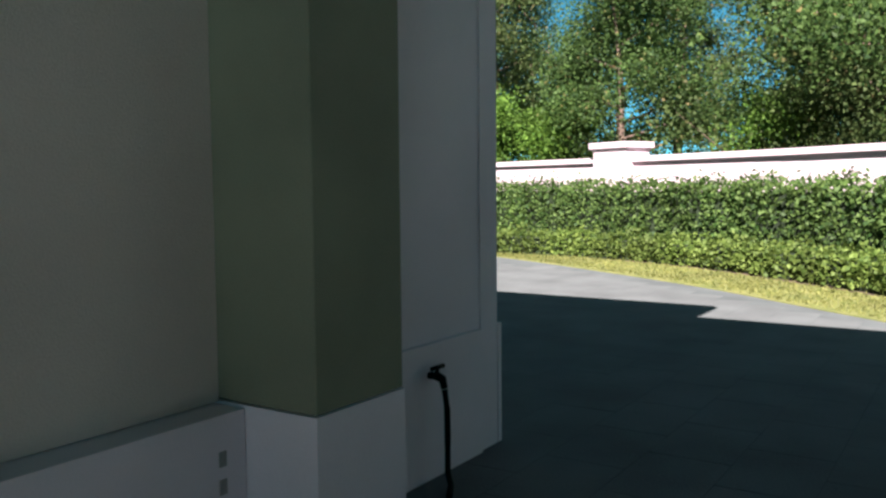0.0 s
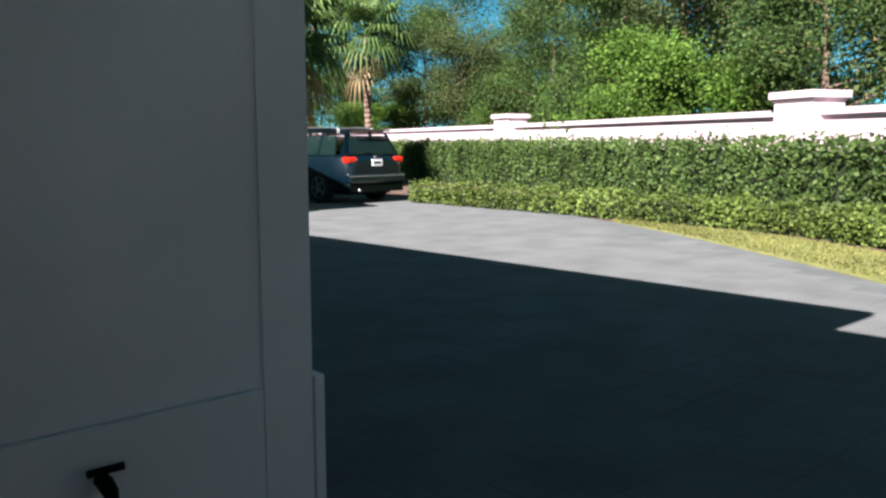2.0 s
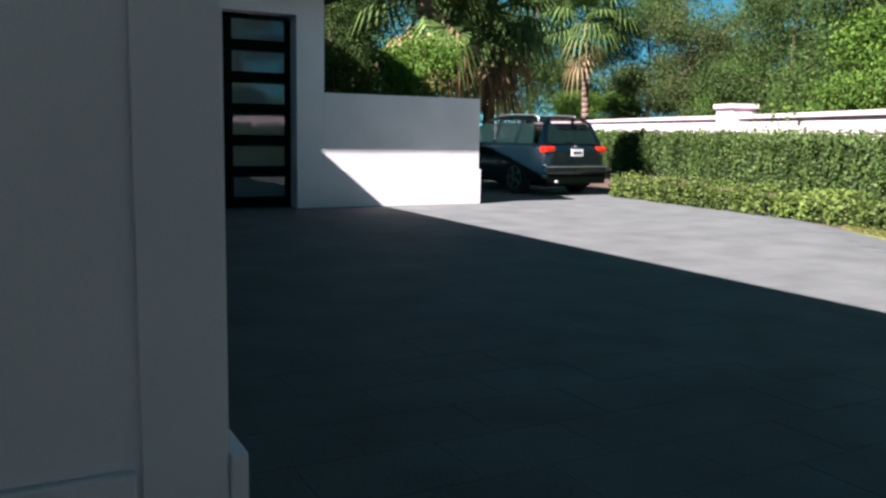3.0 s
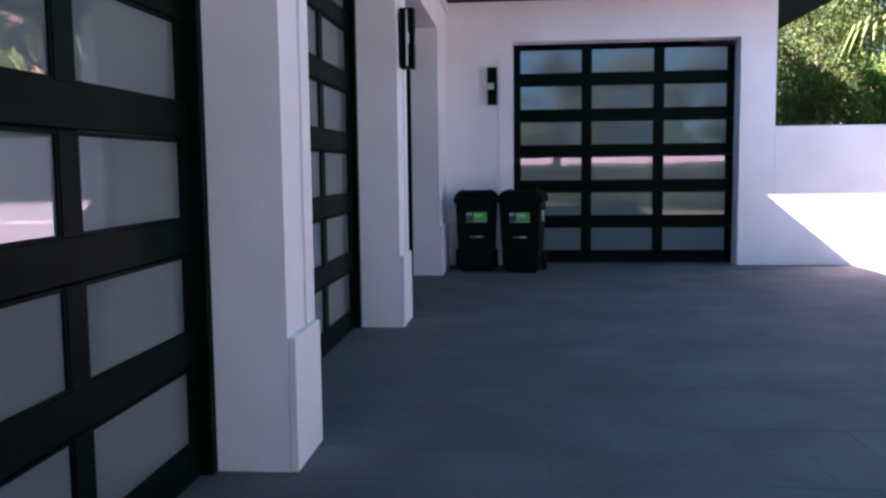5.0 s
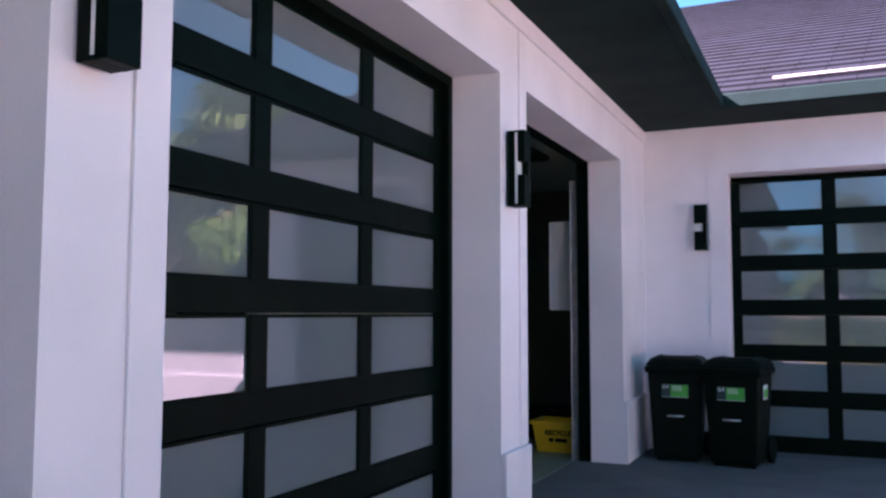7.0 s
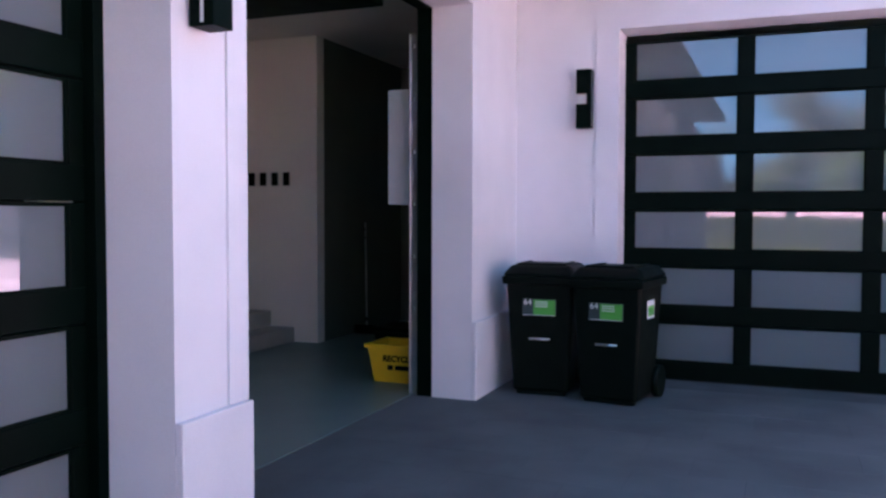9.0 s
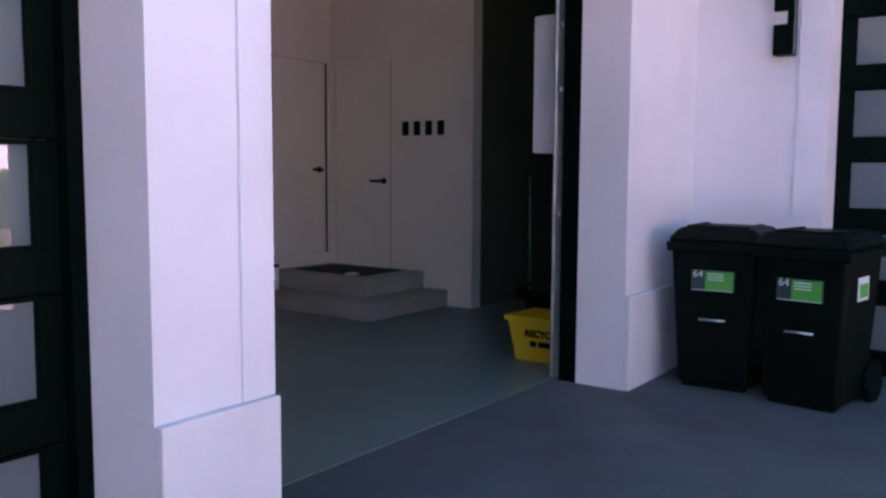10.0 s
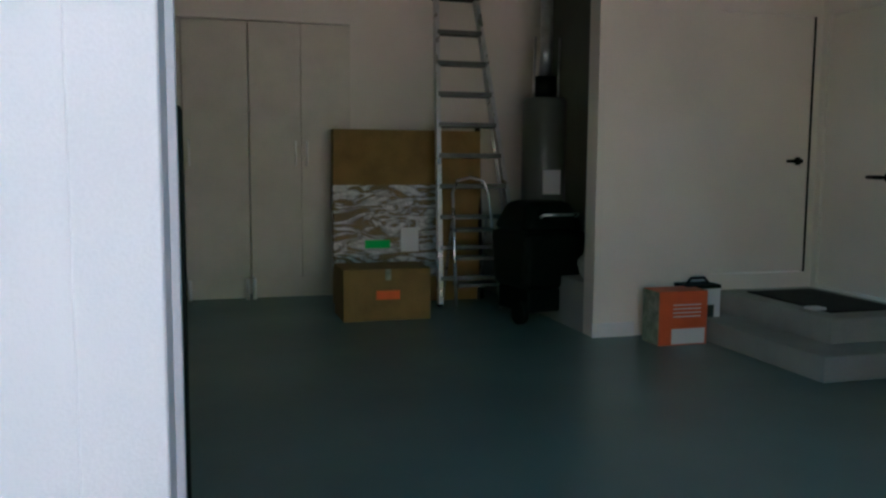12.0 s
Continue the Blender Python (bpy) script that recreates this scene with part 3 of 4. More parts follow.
# ---- garage doors ----
def garage_door(m, label, edge=0.09):
    """Six glazed sections of three panes in a dark metal frame; local x across, y into the wall, z up."""
    ob = thing("garage_door", m, label, "garage door", "glazed garage doors")
    W = 3.02
    pw = (W - 2 * edge - 0.24) / 3
    xs = [edge, edge + pw, edge + pw + 0.12, edge + 2 * pw + 0.12, edge + 2 * pw + 0.24, W - edge]
    for k in range(6):
        z0, z1 = 0.02 + 0.495 * k if k else 0.02, 0.02 + 0.495 * (k + 1)
        sec = part("section", joined([
            (0.002, W - 0.002, 0, 0.05, z0, 0.165 + 0.495 * k), (0.002, W - 0.002, 0, 0.05, 0.505 + 0.495 * k, z1 - 0.006),
            (0.002, xs[0], 0.001, 0.05, 0.165 + 0.495 * k, 0.505 + 0.495 * k), (xs[1], xs[2], 0.001, 0.05, 0.165 + 0.495 * k, 0.505 + 0.495 * k),
            (xs[3], xs[4], 0.001, 0.05, 0.165 + 0.495 * k, 0.505 + 0.495 * k), (xs[5], W - 0.002, 0.001, 0.05, 0.165 + 0.495 * k, 0.505 + 0.495 * k)], 0.003), DARKMETAL, ob)
        for a, b in ((0, 1), (2, 3), (4, 5)):
            part("pane", one(xs[a] - 0.004, xs[b] + 0.004, 0.016, 0.030, 0.161 + 0.495 * k, 0.509 + 0.495 * k), GLASS, sec)
            z = 0.165 + 0.495 * k
            part("glazing_bead", joined([(xs[a], xs[a] + 0.012, 0.006, 0.016, z, z + 0.34), (xs[b] - 0.012, xs[b], 0.006, 0.016, z, z + 0.34),
                                         (xs[a] + 0.012, xs[b] - 0.012, 0.006, 0.016, z, z + 0.012), (xs[a] + 0.012, xs[b] - 0.012, 0.006, 0.016, z + 0.328, z + 0.34)]), DARKMETAL, sec)
    part("bottom_seal", one(0.002, W - 0.002, 0.005, 0.04, 0.0, 0.02), BLACKPLASTIC, ob)
    return ob


garage_door(pose(0.917, 0.30, 0.0), "closed dark-framed garage door with frosted panes")
for y in (-7.68, -11.165):
    solid("door_frame", joined([(-0.46, -0.341, y - 0.02, y + 0.055, 0, TOP + 0.03), (-0.46, -0.341, y + 2.97, y + 3.04, 0, TOP + 0.03), (-0.46, -0.341, y + 0.055, y + 2.97, TOP - 0.03, TOP + 0.03)]),
          DARKMETAL, "dark metal frame round a closed garage door", "door frame")
    garage_door(pose(-0.395, y, 0.0, 0, 0, 90), "closed dark-framed garage door with frosted panes, between white pillars", 0.13)

# jamb of the open doorway: dark side frames, head and roller track
solid("door_frame", joined([(-0.47, -0.341, -1.162, -1.145, 0, TOP + 0.03), (-0.47, -0.341, -4.22, -1.11, TOP + 0.031, TOP + 0.15)]),
      DARKMETAL, "dark metal frame lining the open garage doorway", "door frame")
solid("trim", joined([(-0.47, -0.341, -4.30, -4.148, 0, TOP + 0.03)]), STUCCO, "white inner return of the doorway pillar", "trim")
solid("door_seal", joined([(-0.53, -0.471, -4.20, -4.138, 0.0, 1.53)], 0.01), BLACKPLASTIC, "dark green-black rubber strip standing inside the doorway", "door seal")
track = thing("door_track", pose(-0.52, -1.10, 0.0), "galvanised roller track beside the open garage doorway", "door track")
part("rail", prism(bm_new(), [(-0.035, -0.03), (-0.029, -0.03), (-0.029, -0.012), (0.029, -0.012), (0.029, -0.03), (0.035, -0.03), (0.035, -0.006), (-0.035, -0.006)], 0.004, 2.9), STEEL, track)
for k in range(7):
    part("bracket", joined([(-0.04, 0.05, -0.006, 0.012, 0.25 + 0.42 * k, 0.31 + 0.42 * k), (-0.015, 0.01, -0.035, -0.012, 0.265 + 0.42 * k, 0.295 + 0.42 * k)]), STEEL, track)
raised = thing("raised_door", pose(0, 0, 0), "open garage door rolled up under the ceiling", "garage door")
part("section", joined([(-3.4, -0.75, -4.16, -1.2, 3.12, 3.17)]), DARKMETAL, raised)


# ---- wall lamps ----
LAMPGLASS = material("lamp_diffuser", (0.8, 0.8, 0.78), 0.3, scale=6, grain=50, vary=0.03, bump=0.0)


def wall_lamp(m):
    """A tall black box with a gap at mid-height and a pale diffuser; local y out of the wall."""
    ob = thing("wall_lamp", m, "black box-shaped wall lamp with a pale slot", "wall lamp", "outdoor wall lamps")
    part("back_plate", one(-0.065, 0.065, -0.052, 0.0, -0.25, 0.25, 0.004), DARKMETAL, ob)
    part("diffuser", one(-0.063, 0.063, -0.068, -0.0525, -0.235, 0.235), LAMPGLASS, ob, "white glass slot of the lamp")
    part("cap", one(-0.065, 0.065, -0.068, -0.0525, 0.2355, 0.25), DARKMETAL, ob)
    part("cap", one(-0.065, 0.065, -0.068, -0.0525, -0.25, -0.2355), DARKMETAL, ob)
    part("upper_hood", one(-0.065, 0.065, -0.118, -0.0685, 0.045, 0.25, 0.004), DARKMETAL, ob)
    part("bridge", one(0.025, 0.065, -0.112, -0.0685, -0.0445, 0.0445), DARKMETAL, ob)
    part("lower_hood", one(-0.065, 0.065, -0.118, -0.0685, -0.25, -0.045, 0.004), DARKMETAL, ob)
    return ob


wall_lamp(pose(0.637, -0.018, 2.455))
wall_lamp(pose(0.016, -4.50, 2.455, 0, 0, 90))
wall_lamp(pose(0.016, -8.0, 2.455, 0, 0, 90))


# ---- wheeled bins ----
GREENLABEL = material("green_label", (0.12, 0.42, 0.06), 0.4, scale=8, grain=60, vary=0.1, bump=0.0)
DARKLABEL = material("dark_label", (0.03, 0.05, 0.05), 0.4, scale=8, grain=60, vary=0.1, bump=0.0)


def frustum(bm, z0, z1, a, b, cy0=0.0, cy1=0.0, bevel=0.03):
    """A tapered box: half sizes a (x, y) at z0 and b at z1, the depth's middle moving from cy0 to cy1."""
    v = [bm.verts.new((sx * h[0], c + sy * h[1], z)) for z, h, c in ((z0, a, cy0), (z1, b, cy1)) for sx, sy in ((-1, -1), (1, -1), (1, 1), (-1, 1))]
    faces = [(3, 2, 1, 0), (4, 5, 6, 7)] + [(k, (k + 1) % 4, (k + 1) % 4 + 4, k + 4) for k in range(4)]
    fs = [bm.faces.new([v[i] for i in f]) for f in faces]
    if bevel:
        edges = list({e for f in fs for e in f.edges})
        bmesh.ops.bevel(bm, geom=edges, offset=bevel, segments=3, affect="EDGES", profile=0.5)
    return bm


def wheeled_bin(m, label, side=False):
    ob = thing("wheeled_bin", m, label, "wheeled bin", "wheeled bins")
    part("body", frustum(bm_new(), 0.03, 0.95, (0.23, 0.24), (0.275, 0.30)), BLACKPLASTIC, ob)
    bm = bm_new()
    frustum(bm, 0.90, 0.965, (0.295, 0.325), (0.30, 0.33), 0, 0, 0.012)
    part("rim", bm, BLACKPLASTIC, ob)
    bm = bm_new()
    frustum(bm, 0.968, 1.055, (0.305, 0.345), (0.24, 0.27), 0.01, 0.03, 0.03)
    box(bm, -0.20, 0.20, -0.22, -0.18, 1.045, 1.068, 0.008)
    box(bm, -0.20, -0.16, -0.18, 0.2, 1.045, 1.068, 0.008)
    box(bm, 0.16, 0.20, -0.18, 0.2, 1.045, 1.068, 0.008)
    lid = part("lid", bm, BLACKPLASTIC, ob)
    bm = bm_new()
    tube(bm, [(-0.22, 0.34, 0.98), (-0.22, 0.42, 1.0), (0.22, 0.42, 1.0), (0.22, 0.34, 0.98)], 0.016, 8)
    part("handle", bm, BLACKPLASTIC, ob)
    for s in (-1, 1):
        bm = bm_new()
        tube(bm, [(s * 0.235, 0.24, 0.13), (s * 0.285, 0.24, 0.13)], 0.128, 20)
        part("wheel", bm, BLACKPLASTIC, ob)
    part("foot", one(-0.2, 0.2, -0.225, -0.15, 0.0, 0.05, 0.01), BLACKPLASTIC, ob)
    tilt = math.atan2(0.06, 0.92)
    def face_y(z):
        return -(0.24 + 0.06 * (z - 0.03) / 0.92)
    lab = part("label", one(-0.135, 0.135, face_y(0.72) - 0.012, face_y(0.72) - 0.004, 0.655, 0.785, 0.0), DARKLABEL, ob, "dark and green printed label")
    part("label_field", one(-0.045, 0.13, face_y(0.72) - 0.016, face_y(0.72) - 0.0125, 0.66, 0.78), GREENLABEL, lab)
    part("label_edge", one(-0.13, 0.13, face_y(0.72) - 0.0155, face_y(0.72) - 0.0125, 0.6555, 0.6595), WHITE, lab)
    for k in range(3):
        part("print_bar", one(-0.03, 0.07, face_y(0.72) - 0.018, face_y(0.72) - 0.0165, 0.76 - 0.018 * k, 0.767 - 0.018 * k), WHITE, lab)
    words = bpy.data.curves.new("number", "FONT")
    words.body, words.size, words.align_x = "64", 0.066, "CENTER"
    words.extrude = 0.001
    num = new("number", words)
    num.data.materials.append(WHITE)
    num.parent = lab
    num.matrix_basis = pose(-0.092, face_y(0.72) - 0.0145, 0.739, 90, 0, 0)
    if side:
        part("side_label", one(0.268, 0.272, -0.12, 0.06, 0.66, 0.80), WHITE, ob, "white and green label on the side")
        part("side_label_field", one(0.2725, 0.2745, -0.10, 0.04, 0.68, 0.76), GREENLABEL, ob)
    bar = bm_new()
    tube(bar, [(-0.085, face_y(0.46) - 0.012, 0.463), (0.085, face_y(0.46) - 0.012, 0.463)], 0.009, 8)
    part("lift_bar", bar, ALU, ob, "bright metal lift bar")
    return ob


wheeled_bin(pose(0.435, -0.545, 0.0, 0, 0, 3), "black wheeled bin with a green and white label, against the wall")
wheeled_bin(pose(1.045, -0.66, 0.0, 0, 0, -8), "black wheeled bin turned slightly, in front of the garage door", True)

# ---- tap and hose on the south wall ----
tap = thing("garden_tap", pose(-0.66, -11.521, 0.48), "dark weathered wall tap with a hose screwed on", "tap")
bm = bm_new()
tube(bm, [(0, 0, 0), (0, -0.07, 0)], 0.016, 10)
tube(bm, [(0, -0.06, 0.005), (0, -0.10, -0.01), (0, -0.11, -0.05)], [0.022, 0.02, 0.016], 10)
part("body", bm, BLACKPLASTIC, tap)
bm = bm_new()
tube(bm, [(-0.045, -0.075, 0.04), (0.045, -0.075, 0.04)], 0.011, 8)
tube(bm, [(0, -0.075, 0.0), (0, -0.075, 0.04)], 0.008, 8)
part("wheel_handle", bm, BLACKPLASTIC, tap)
hose = bm_new()
tube(hose, [(-0.66, -11.632, 0.425), (-0.662, -11.645, 0.34), (-0.66, -11.645, 0.2), (-0.668, -11.65, 0.06), (-0.69, -11.68, 0.014), (-0.8, -11.74, 0.012)], 0.014, 10)
tagged(part("hose", hose, BLACKPLASTIC), "dark rubber hose hanging from the tap to the ground", "hose")


for z in (0.46, 0.37):
    tagged(part("wall_vent", one(-1.925, -1.895, -11.606, -11.6005, z - 0.025, z + 0.025, 0.002), CONCRETE), "small grey vent cover in the white ledge", "vent", "ledge vents")


# ---- garage interior: steps, doors, switches ----
solid("steps", joined([(-4.569, -2.91, -0.29, 0.939, 0.004, 0.175), (-4.569, -3.22, 0.02, 0.939, 0.176, 0.35)], 0.01), CONCRETE, "two painted concrete steps up to the house doors", "steps")
MAT = material("dark_mat", (0.012, 0.014, 0.013), 0.95, scale=6, grain=200, vary=0.3, bump=0.6)
tagged(part("door_mat", one(-4.38, -3.42, 0.18, 0.80, 0.351, 0.364, 0.004), MAT), "black fibre doormat on the upper step", "doormat")
tagged(part("folded_paper", one(-3.56, -3.46, 0.06, 0.18, 0.365, 0.385, 0.008), WHITE), "crumpled white slip of paper on the mat's edge", "paper")


def house_door(name, m, w, h, label, hand):
    """A flush door leaf with a lever handle; local x across, y into the wall."""
    ob = thing(name, m, label, "door")
    ob["kind"] = "structure"
    part("leaf", one(0.004, w - 0.004, 0.02, 0.06, 0.006, h - 0.004, 0.003), INNER, ob)
    # Thin dark strip stands in for the shaded gap along the leaf's edge.
    part("door_frame", joined([(w - 0.006, w, 0.0, 0.07, 0, h)]), DARKMETAL, ob)
    x = w - 0.11 if hand > 0 else 0.09
    hd = bm_new()
    tube(hd, [(x, 0.02, 0.94), (x, -0.04, 0.94)], 0.012, 8)
    tube(hd, [(x, 0.02, 0.94), (x, 0.008, 0.94)], 0.034, 14)
    tube(hd, [(x, -0.04, 0.94), (x - hand * 0.15, -0.045, 0.94)], [0.016, 0.013], 8)
    part("handle", hd, DARKMETAL, ob, "dark metal lever handle")
    return ob


house_door("door_1", pose(-4.57, -0.05, 0.481, 0, 0, 90), 0.93, 2.135, "closed off-white flush door above the steps", 1)
house_door("door_2", pose(-4.50, 0.94, 0.361), 0.82, 2.255, "closed off-white flush door with a lever handle", 1)
for k in range(4):
    sw = thing("wall_switch", pose(-3.47 + 0.155 * k, 0.938, 1.86), "small dark wall control pad", "switch", "row of wall control pads")
    part("plate", one(-0.042, 0.042, -0.014, 0.0, -0.075, 0.075, 0.006), DARKMETAL, sw)
    part("key", one(-0.02, 0.02, -0.019, -0.0145, -0.035, 0.035, 0.002), BLACKPLASTIC, sw)

# yellow crate beside the doorway
YELLOW = material("yellow_plastic", (0.75, 0.50, 0.02), 0.4, scale=4, grain=120, vary=0.1, bump=0.05)
crate = thing("recycling_box", pose(-0.80, -0.62, 0.004), "yellow plastic recycling box with black printing", "recycling box")
bm = bm_new()
def tray(bm, z0, z1, a, b, wall=0.012):
    v = []
    for z, h in ((z0, a), (z1, b), (z1, (b[0] - wall, b[1] - wall)), (z0 + wall, (a[0] - wall, a[1] - wall))):
        v.append([bm.verts.new((sx * h[0], sy * h[1], z)) for sx, sy in ((-1, -1), (1, -1), (1, 1), (-1, 1))])
    bm.faces.new(v[0][::-1])
    bm.faces.new(v[3])
    for r0, r1 in zip(v, v[1:]):
        for k in range(4):
            bm.faces.new((r0[k], r0[(k + 1) % 4], r1[(k + 1) % 4], r1[k]))
    return bm
part("tub", tray(bm, 0.0, 0.33, (0.24, 0.16), (0.29, 0.20)), YELLOW, crate)
part("rim", joined([(-0.31, 0.31, -0.222, -0.20, 0.30, 0.335), (-0.31, 0.31, 0.20, 0.222, 0.30, 0.335), (-0.31, -0.29, -0.20, 0.20, 0.30, 0.335), (0.29, 0.31, -0.20, 0.20, 0.30, 0.335)], 0.006), YELLOW, crate)
words = bpy.data.curves.new("lettering", "FONT")
words.body, words.size, words.extrude, words.align_x = "RECYCLE", 0.070, 0.001, "CENTER"
words.offset = 0.003
text = new("lettering", words)
words.materials.append(BLACKPLASTIC)
text.parent = crate
text.matrix_basis = pose(0.0, -0.1955, 0.19, 83, 0, 0)
for k, (x0, x1) in enumerate(((-0.10, -0.05), (-0.03, 0.10))):
    part("print_mark", joined([(x0, x1, -0.190 + 0.0, -0.184, 0.115, 0.155)]), BLACKPLASTIC, crate)

# wall cabinet inside the doorway, then the broom in the alcove
cab = thing("wall_cabinet", pose(-0.342, -0.88, 1.54), "white wall cabinet hung inside the open garage doorway", "cabinet")
part("body", one(-0.50, 0.0, 0.0, 0.74, 0, 0.96, 0.004), WHITE, cab)
part("door", one(-0.52, -0.501, 0.004, 0.368, 0.004, 0.956, 0.003), WHITE, cab)
part("door", one(-0.52, -0.501, 0.372, 0.736, 0.004, 0.956, 0.003), WHITE, cab)
broom = thing("broom", pose(-2.45, 1.85, 0.004), "long-handled broom leaning in the alcove", "broom")
bm = bm_new()
tube(bm, [(0, 0, 0.1), (-0.03, 0.02, 1.36)], 0.012, 8)
part("handle", bm, ALU, broom)
part("head", one(-0.16, 0.16, -0.03, 0.03, 0, 0.11, 0.01), BLACKPLASTIC, broom)

chest = thing("storage_chest", pose(-1.0, 0.25, 0.004), "low dark storage chest in the shaded alcove", "chest")
part("body", frustum(bm_new(), 0.0, 0.31, (0.43, 0.20), (0.45, 0.22), 0, 0, 0.02), BLACKPLASTIC, chest)
part("lid", one(-0.47, 0.47, -0.24, 0.24, 0.312, 0.36, 0.012), BLACKPLASTIC, chest)

# boxes beside the steps
ORANGE = material("orange_carton", (0.62, 0.12, 0.04), 0.5, scale=5, grain=80, vary=0.1, bump=0.03)
PRINTED = material("printed_carton", (0.30, 0.33, 0.25), 0.5, scale=9, grain=30, vary=0.5, bump=0.03, colour2=(0.08, 0.14, 0.08))
ob = thing("carton", pose(-4.15, -0.755, 0.004), "orange product carton with a printed side, on the floor", "box")
part("body", one(-0.25, 0.0, 0.0, 0.42, 0, 0.42, 0.004), ORANGE, ob)
part("printed_side", one(-0.247, -0.003, -0.003, -0.0005, 0.004, 0.416), PRINTED, ob)
part("sticker", one(0.0005, 0.003, 0.11, 0.40, 0.01, 0.13), WHITE, ob, "white sticker with small print")
for k in range(4):
    part("print_bar", one(0.0005, 0.002, 0.12, 0.36, 0.22 + 0.03 * k, 0.228 + 0.03 * k), WHITE, ob)
ob = thing("small_carton", pose(-4.33, -0.40, 0.004), "white and black product carton with a carry strap", "box")
part("body", one(-0.2, 0.0, 0.0, 0.30, 0, 0.40, 0.004), WHITE, ob)
part("lid", one(-0.203, 0.003, -0.003, 0.303, 0.401, 0.43, 0.003), BLACKPLASTIC, ob, "black carton lid")
part("print_field", one(0.0005, 0.003, 0.06, 0.24, 0.05, 0.27), DARKLABEL, ob)
bm = bm_new()
tube(bm, [(-0.1, 0.05, 0.43), (-0.1, 0.09, 0.475), (-0.1, 0.21, 0.475), (-0.1, 0.25, 0.43)], 0.012, 6)
part("strap", bm, BLACKPLASTIC, ob)

# ---- storage bay: tall cupboards ----
CUPBOARD = material("grey_wood_laminate", (0.68, 0.65, 0.56), 0.5, scale=3, grain=50, vary=0.06, bump=0.05)
for k, (y0, y1, doors) in enumerate(((-4.86, -4.24, 1), (-4.235, -3.615, 1), (-3.61, -2.60, 2))):
    c = thing("tall_cupboard", pose(-7.10, y0, 0.004), "tall pale wood-grain garage cupboard on metal legs", "cupboard", "garage cupboards")
    w = y1 - y0
    part("body", one(-0.345, -0.045, 0.0, w, 0.21, 2.74, 0.003), CUPBOARD, c)
    for d in range(doors):
        a, b = w * d / doors + 0.005, w * (d + 1) / doors - 0.005
        door = part("door", one(-0.0445, 0.0, a, b, 0.215, 2.735, 0.002), CUPBOARD, c)
        hy = b - 0.05 if (d == 0 and doors == 2) else a + 0.05
        bm = bm_new()
        tube(bm, [(0.0, hy, 1.34), (0.03, hy, 1.34), (0.03, hy, 1.58), (0.0, hy, 1.58)], 0.0105, 8)
        part("handle", bm, BRIGHT, door, "bright bar handle")
    for y in (0.03, w - 0.03):
        bm = bm_new()
        tube(bm, [(-0.012, y, 0.0), (-0.012, y, 0.21)], 0.02, 10)
        part("leg", bm, BRIGHT, c)
    part("kick_panel", one(-0.12, -0.10, 0.05, w - 0.05, 0.0, 0.208), CUPBOARD, c)
solid("bulkhead", joined([(-7.449, -7.08, -11.0, -2.60, 2.747, IN_TOP)]), INNER, "painted bulkhead above the cupboards", "bulkhead")

# cardboard
CARD = material("brown_cardboard", (0.25, 0.17, 0.05), 0.8, scale=4, grain=60, vary=0.15, bump=0.12)
FILM = bpy.data.materials.new("stretch_film_glints")
FILM.use_nodes = True
ft = FILM.node_tree
fb = ft.nodes["Principled BSDF"]
fb.inputs["Base Color"].default_value = (0.9, 0.9, 0.9, 1)
fb.inputs["Roughness"].default_value = 0.12
# White alpha streaks paint the film's folds and the glints on them.
fa = ft.nodes.new("ShaderNodeMapRange")
fa.inputs["From Min"].default_value, fa.inputs["From Max"].default_value = 0.45, 0.60
fa.inputs["To Min"].default_value, fa.inputs["To Max"].default_value = 0.15, 0.92
fw = ft.nodes.new("ShaderNodeTexNoise")
fw.inputs["Scale"].default_value, fw.inputs["Detail"].default_value, fw.inputs["Distortion"].default_value = 2.6, 10, 2.4
fc = ft.nodes.new("ShaderNodeTexCoord")
fm = ft.nodes.new("ShaderNodeMapping")
fm.inputs["Scale"].default_value = (1, 1.0, 3.2)
fm.inputs["Rotation"].default_value = (0.45, 0, 0)
ft.links.new(fc.outputs["Object"], fm.inputs["Vector"])
ft.links.new(fm.outputs[0], fw.inputs["Vector"])
ft.links.new(fw.outputs["Fac"], fa.inputs["Value"])
ft.links.new(fa.outputs[0], fb.inputs["Alpha"])
fn = ft.nodes.new("ShaderNodeTexNoise")
fn.inputs["Scale"].default_value, fn.inputs["Detail"].default_value, fn.inputs["Distortion"].default_value = 9, 8, 2.5
fbp = ft.nodes.new("ShaderNodeBump")
fbp.inputs["Strength"].default_value, fbp.inputs["Distance"].default_value = 1.0, 0.05
ft.links.new(fn.outputs["Fac"], fbp.inputs["Height"])
ft.links.new(fbp.outputs[0], fb.inputs["Normal"])
flat = thing("tall_carton", pose(-6.6, -2.85, 0.004, 0, -3, 0), "tall flat brown carton half wrapped in clear film", "box")
part("body", one(-0.14, 0.0, 0.0, 1.50, 0, 1.70, 0.006), CARD, flat)
part("film", one(-0.146, 0.006, -0.006, 1.06, 0.25, 1.16, 0.004), FILM, flat, "crinkled clear stretch film with glints painted as white streaks")
part("sticker", one(0.0075, 0.009, 0.66, 0.84, 0.50, 0.74), WHITE, flat)
box1 = thing("carton", pose(-5.66, -2.925, 0.004), "brown cardboard box with an orange sticker", "box")
part("body", one(-0.5, 0.0, 0.0, 0.78, 0, 0.46, 0.006), CARD, box1)
ORSTICK = material("orange_sticker", (0.95, 0.17, 0.03), 0.5, scale=8, grain=60, vary=0.05, bump=0.0)
GRSTICK = material("green_sticker", (0.03, 0.55, 0.08), 0.5, scale=8, grain=60, vary=0.05, bump=0.0)
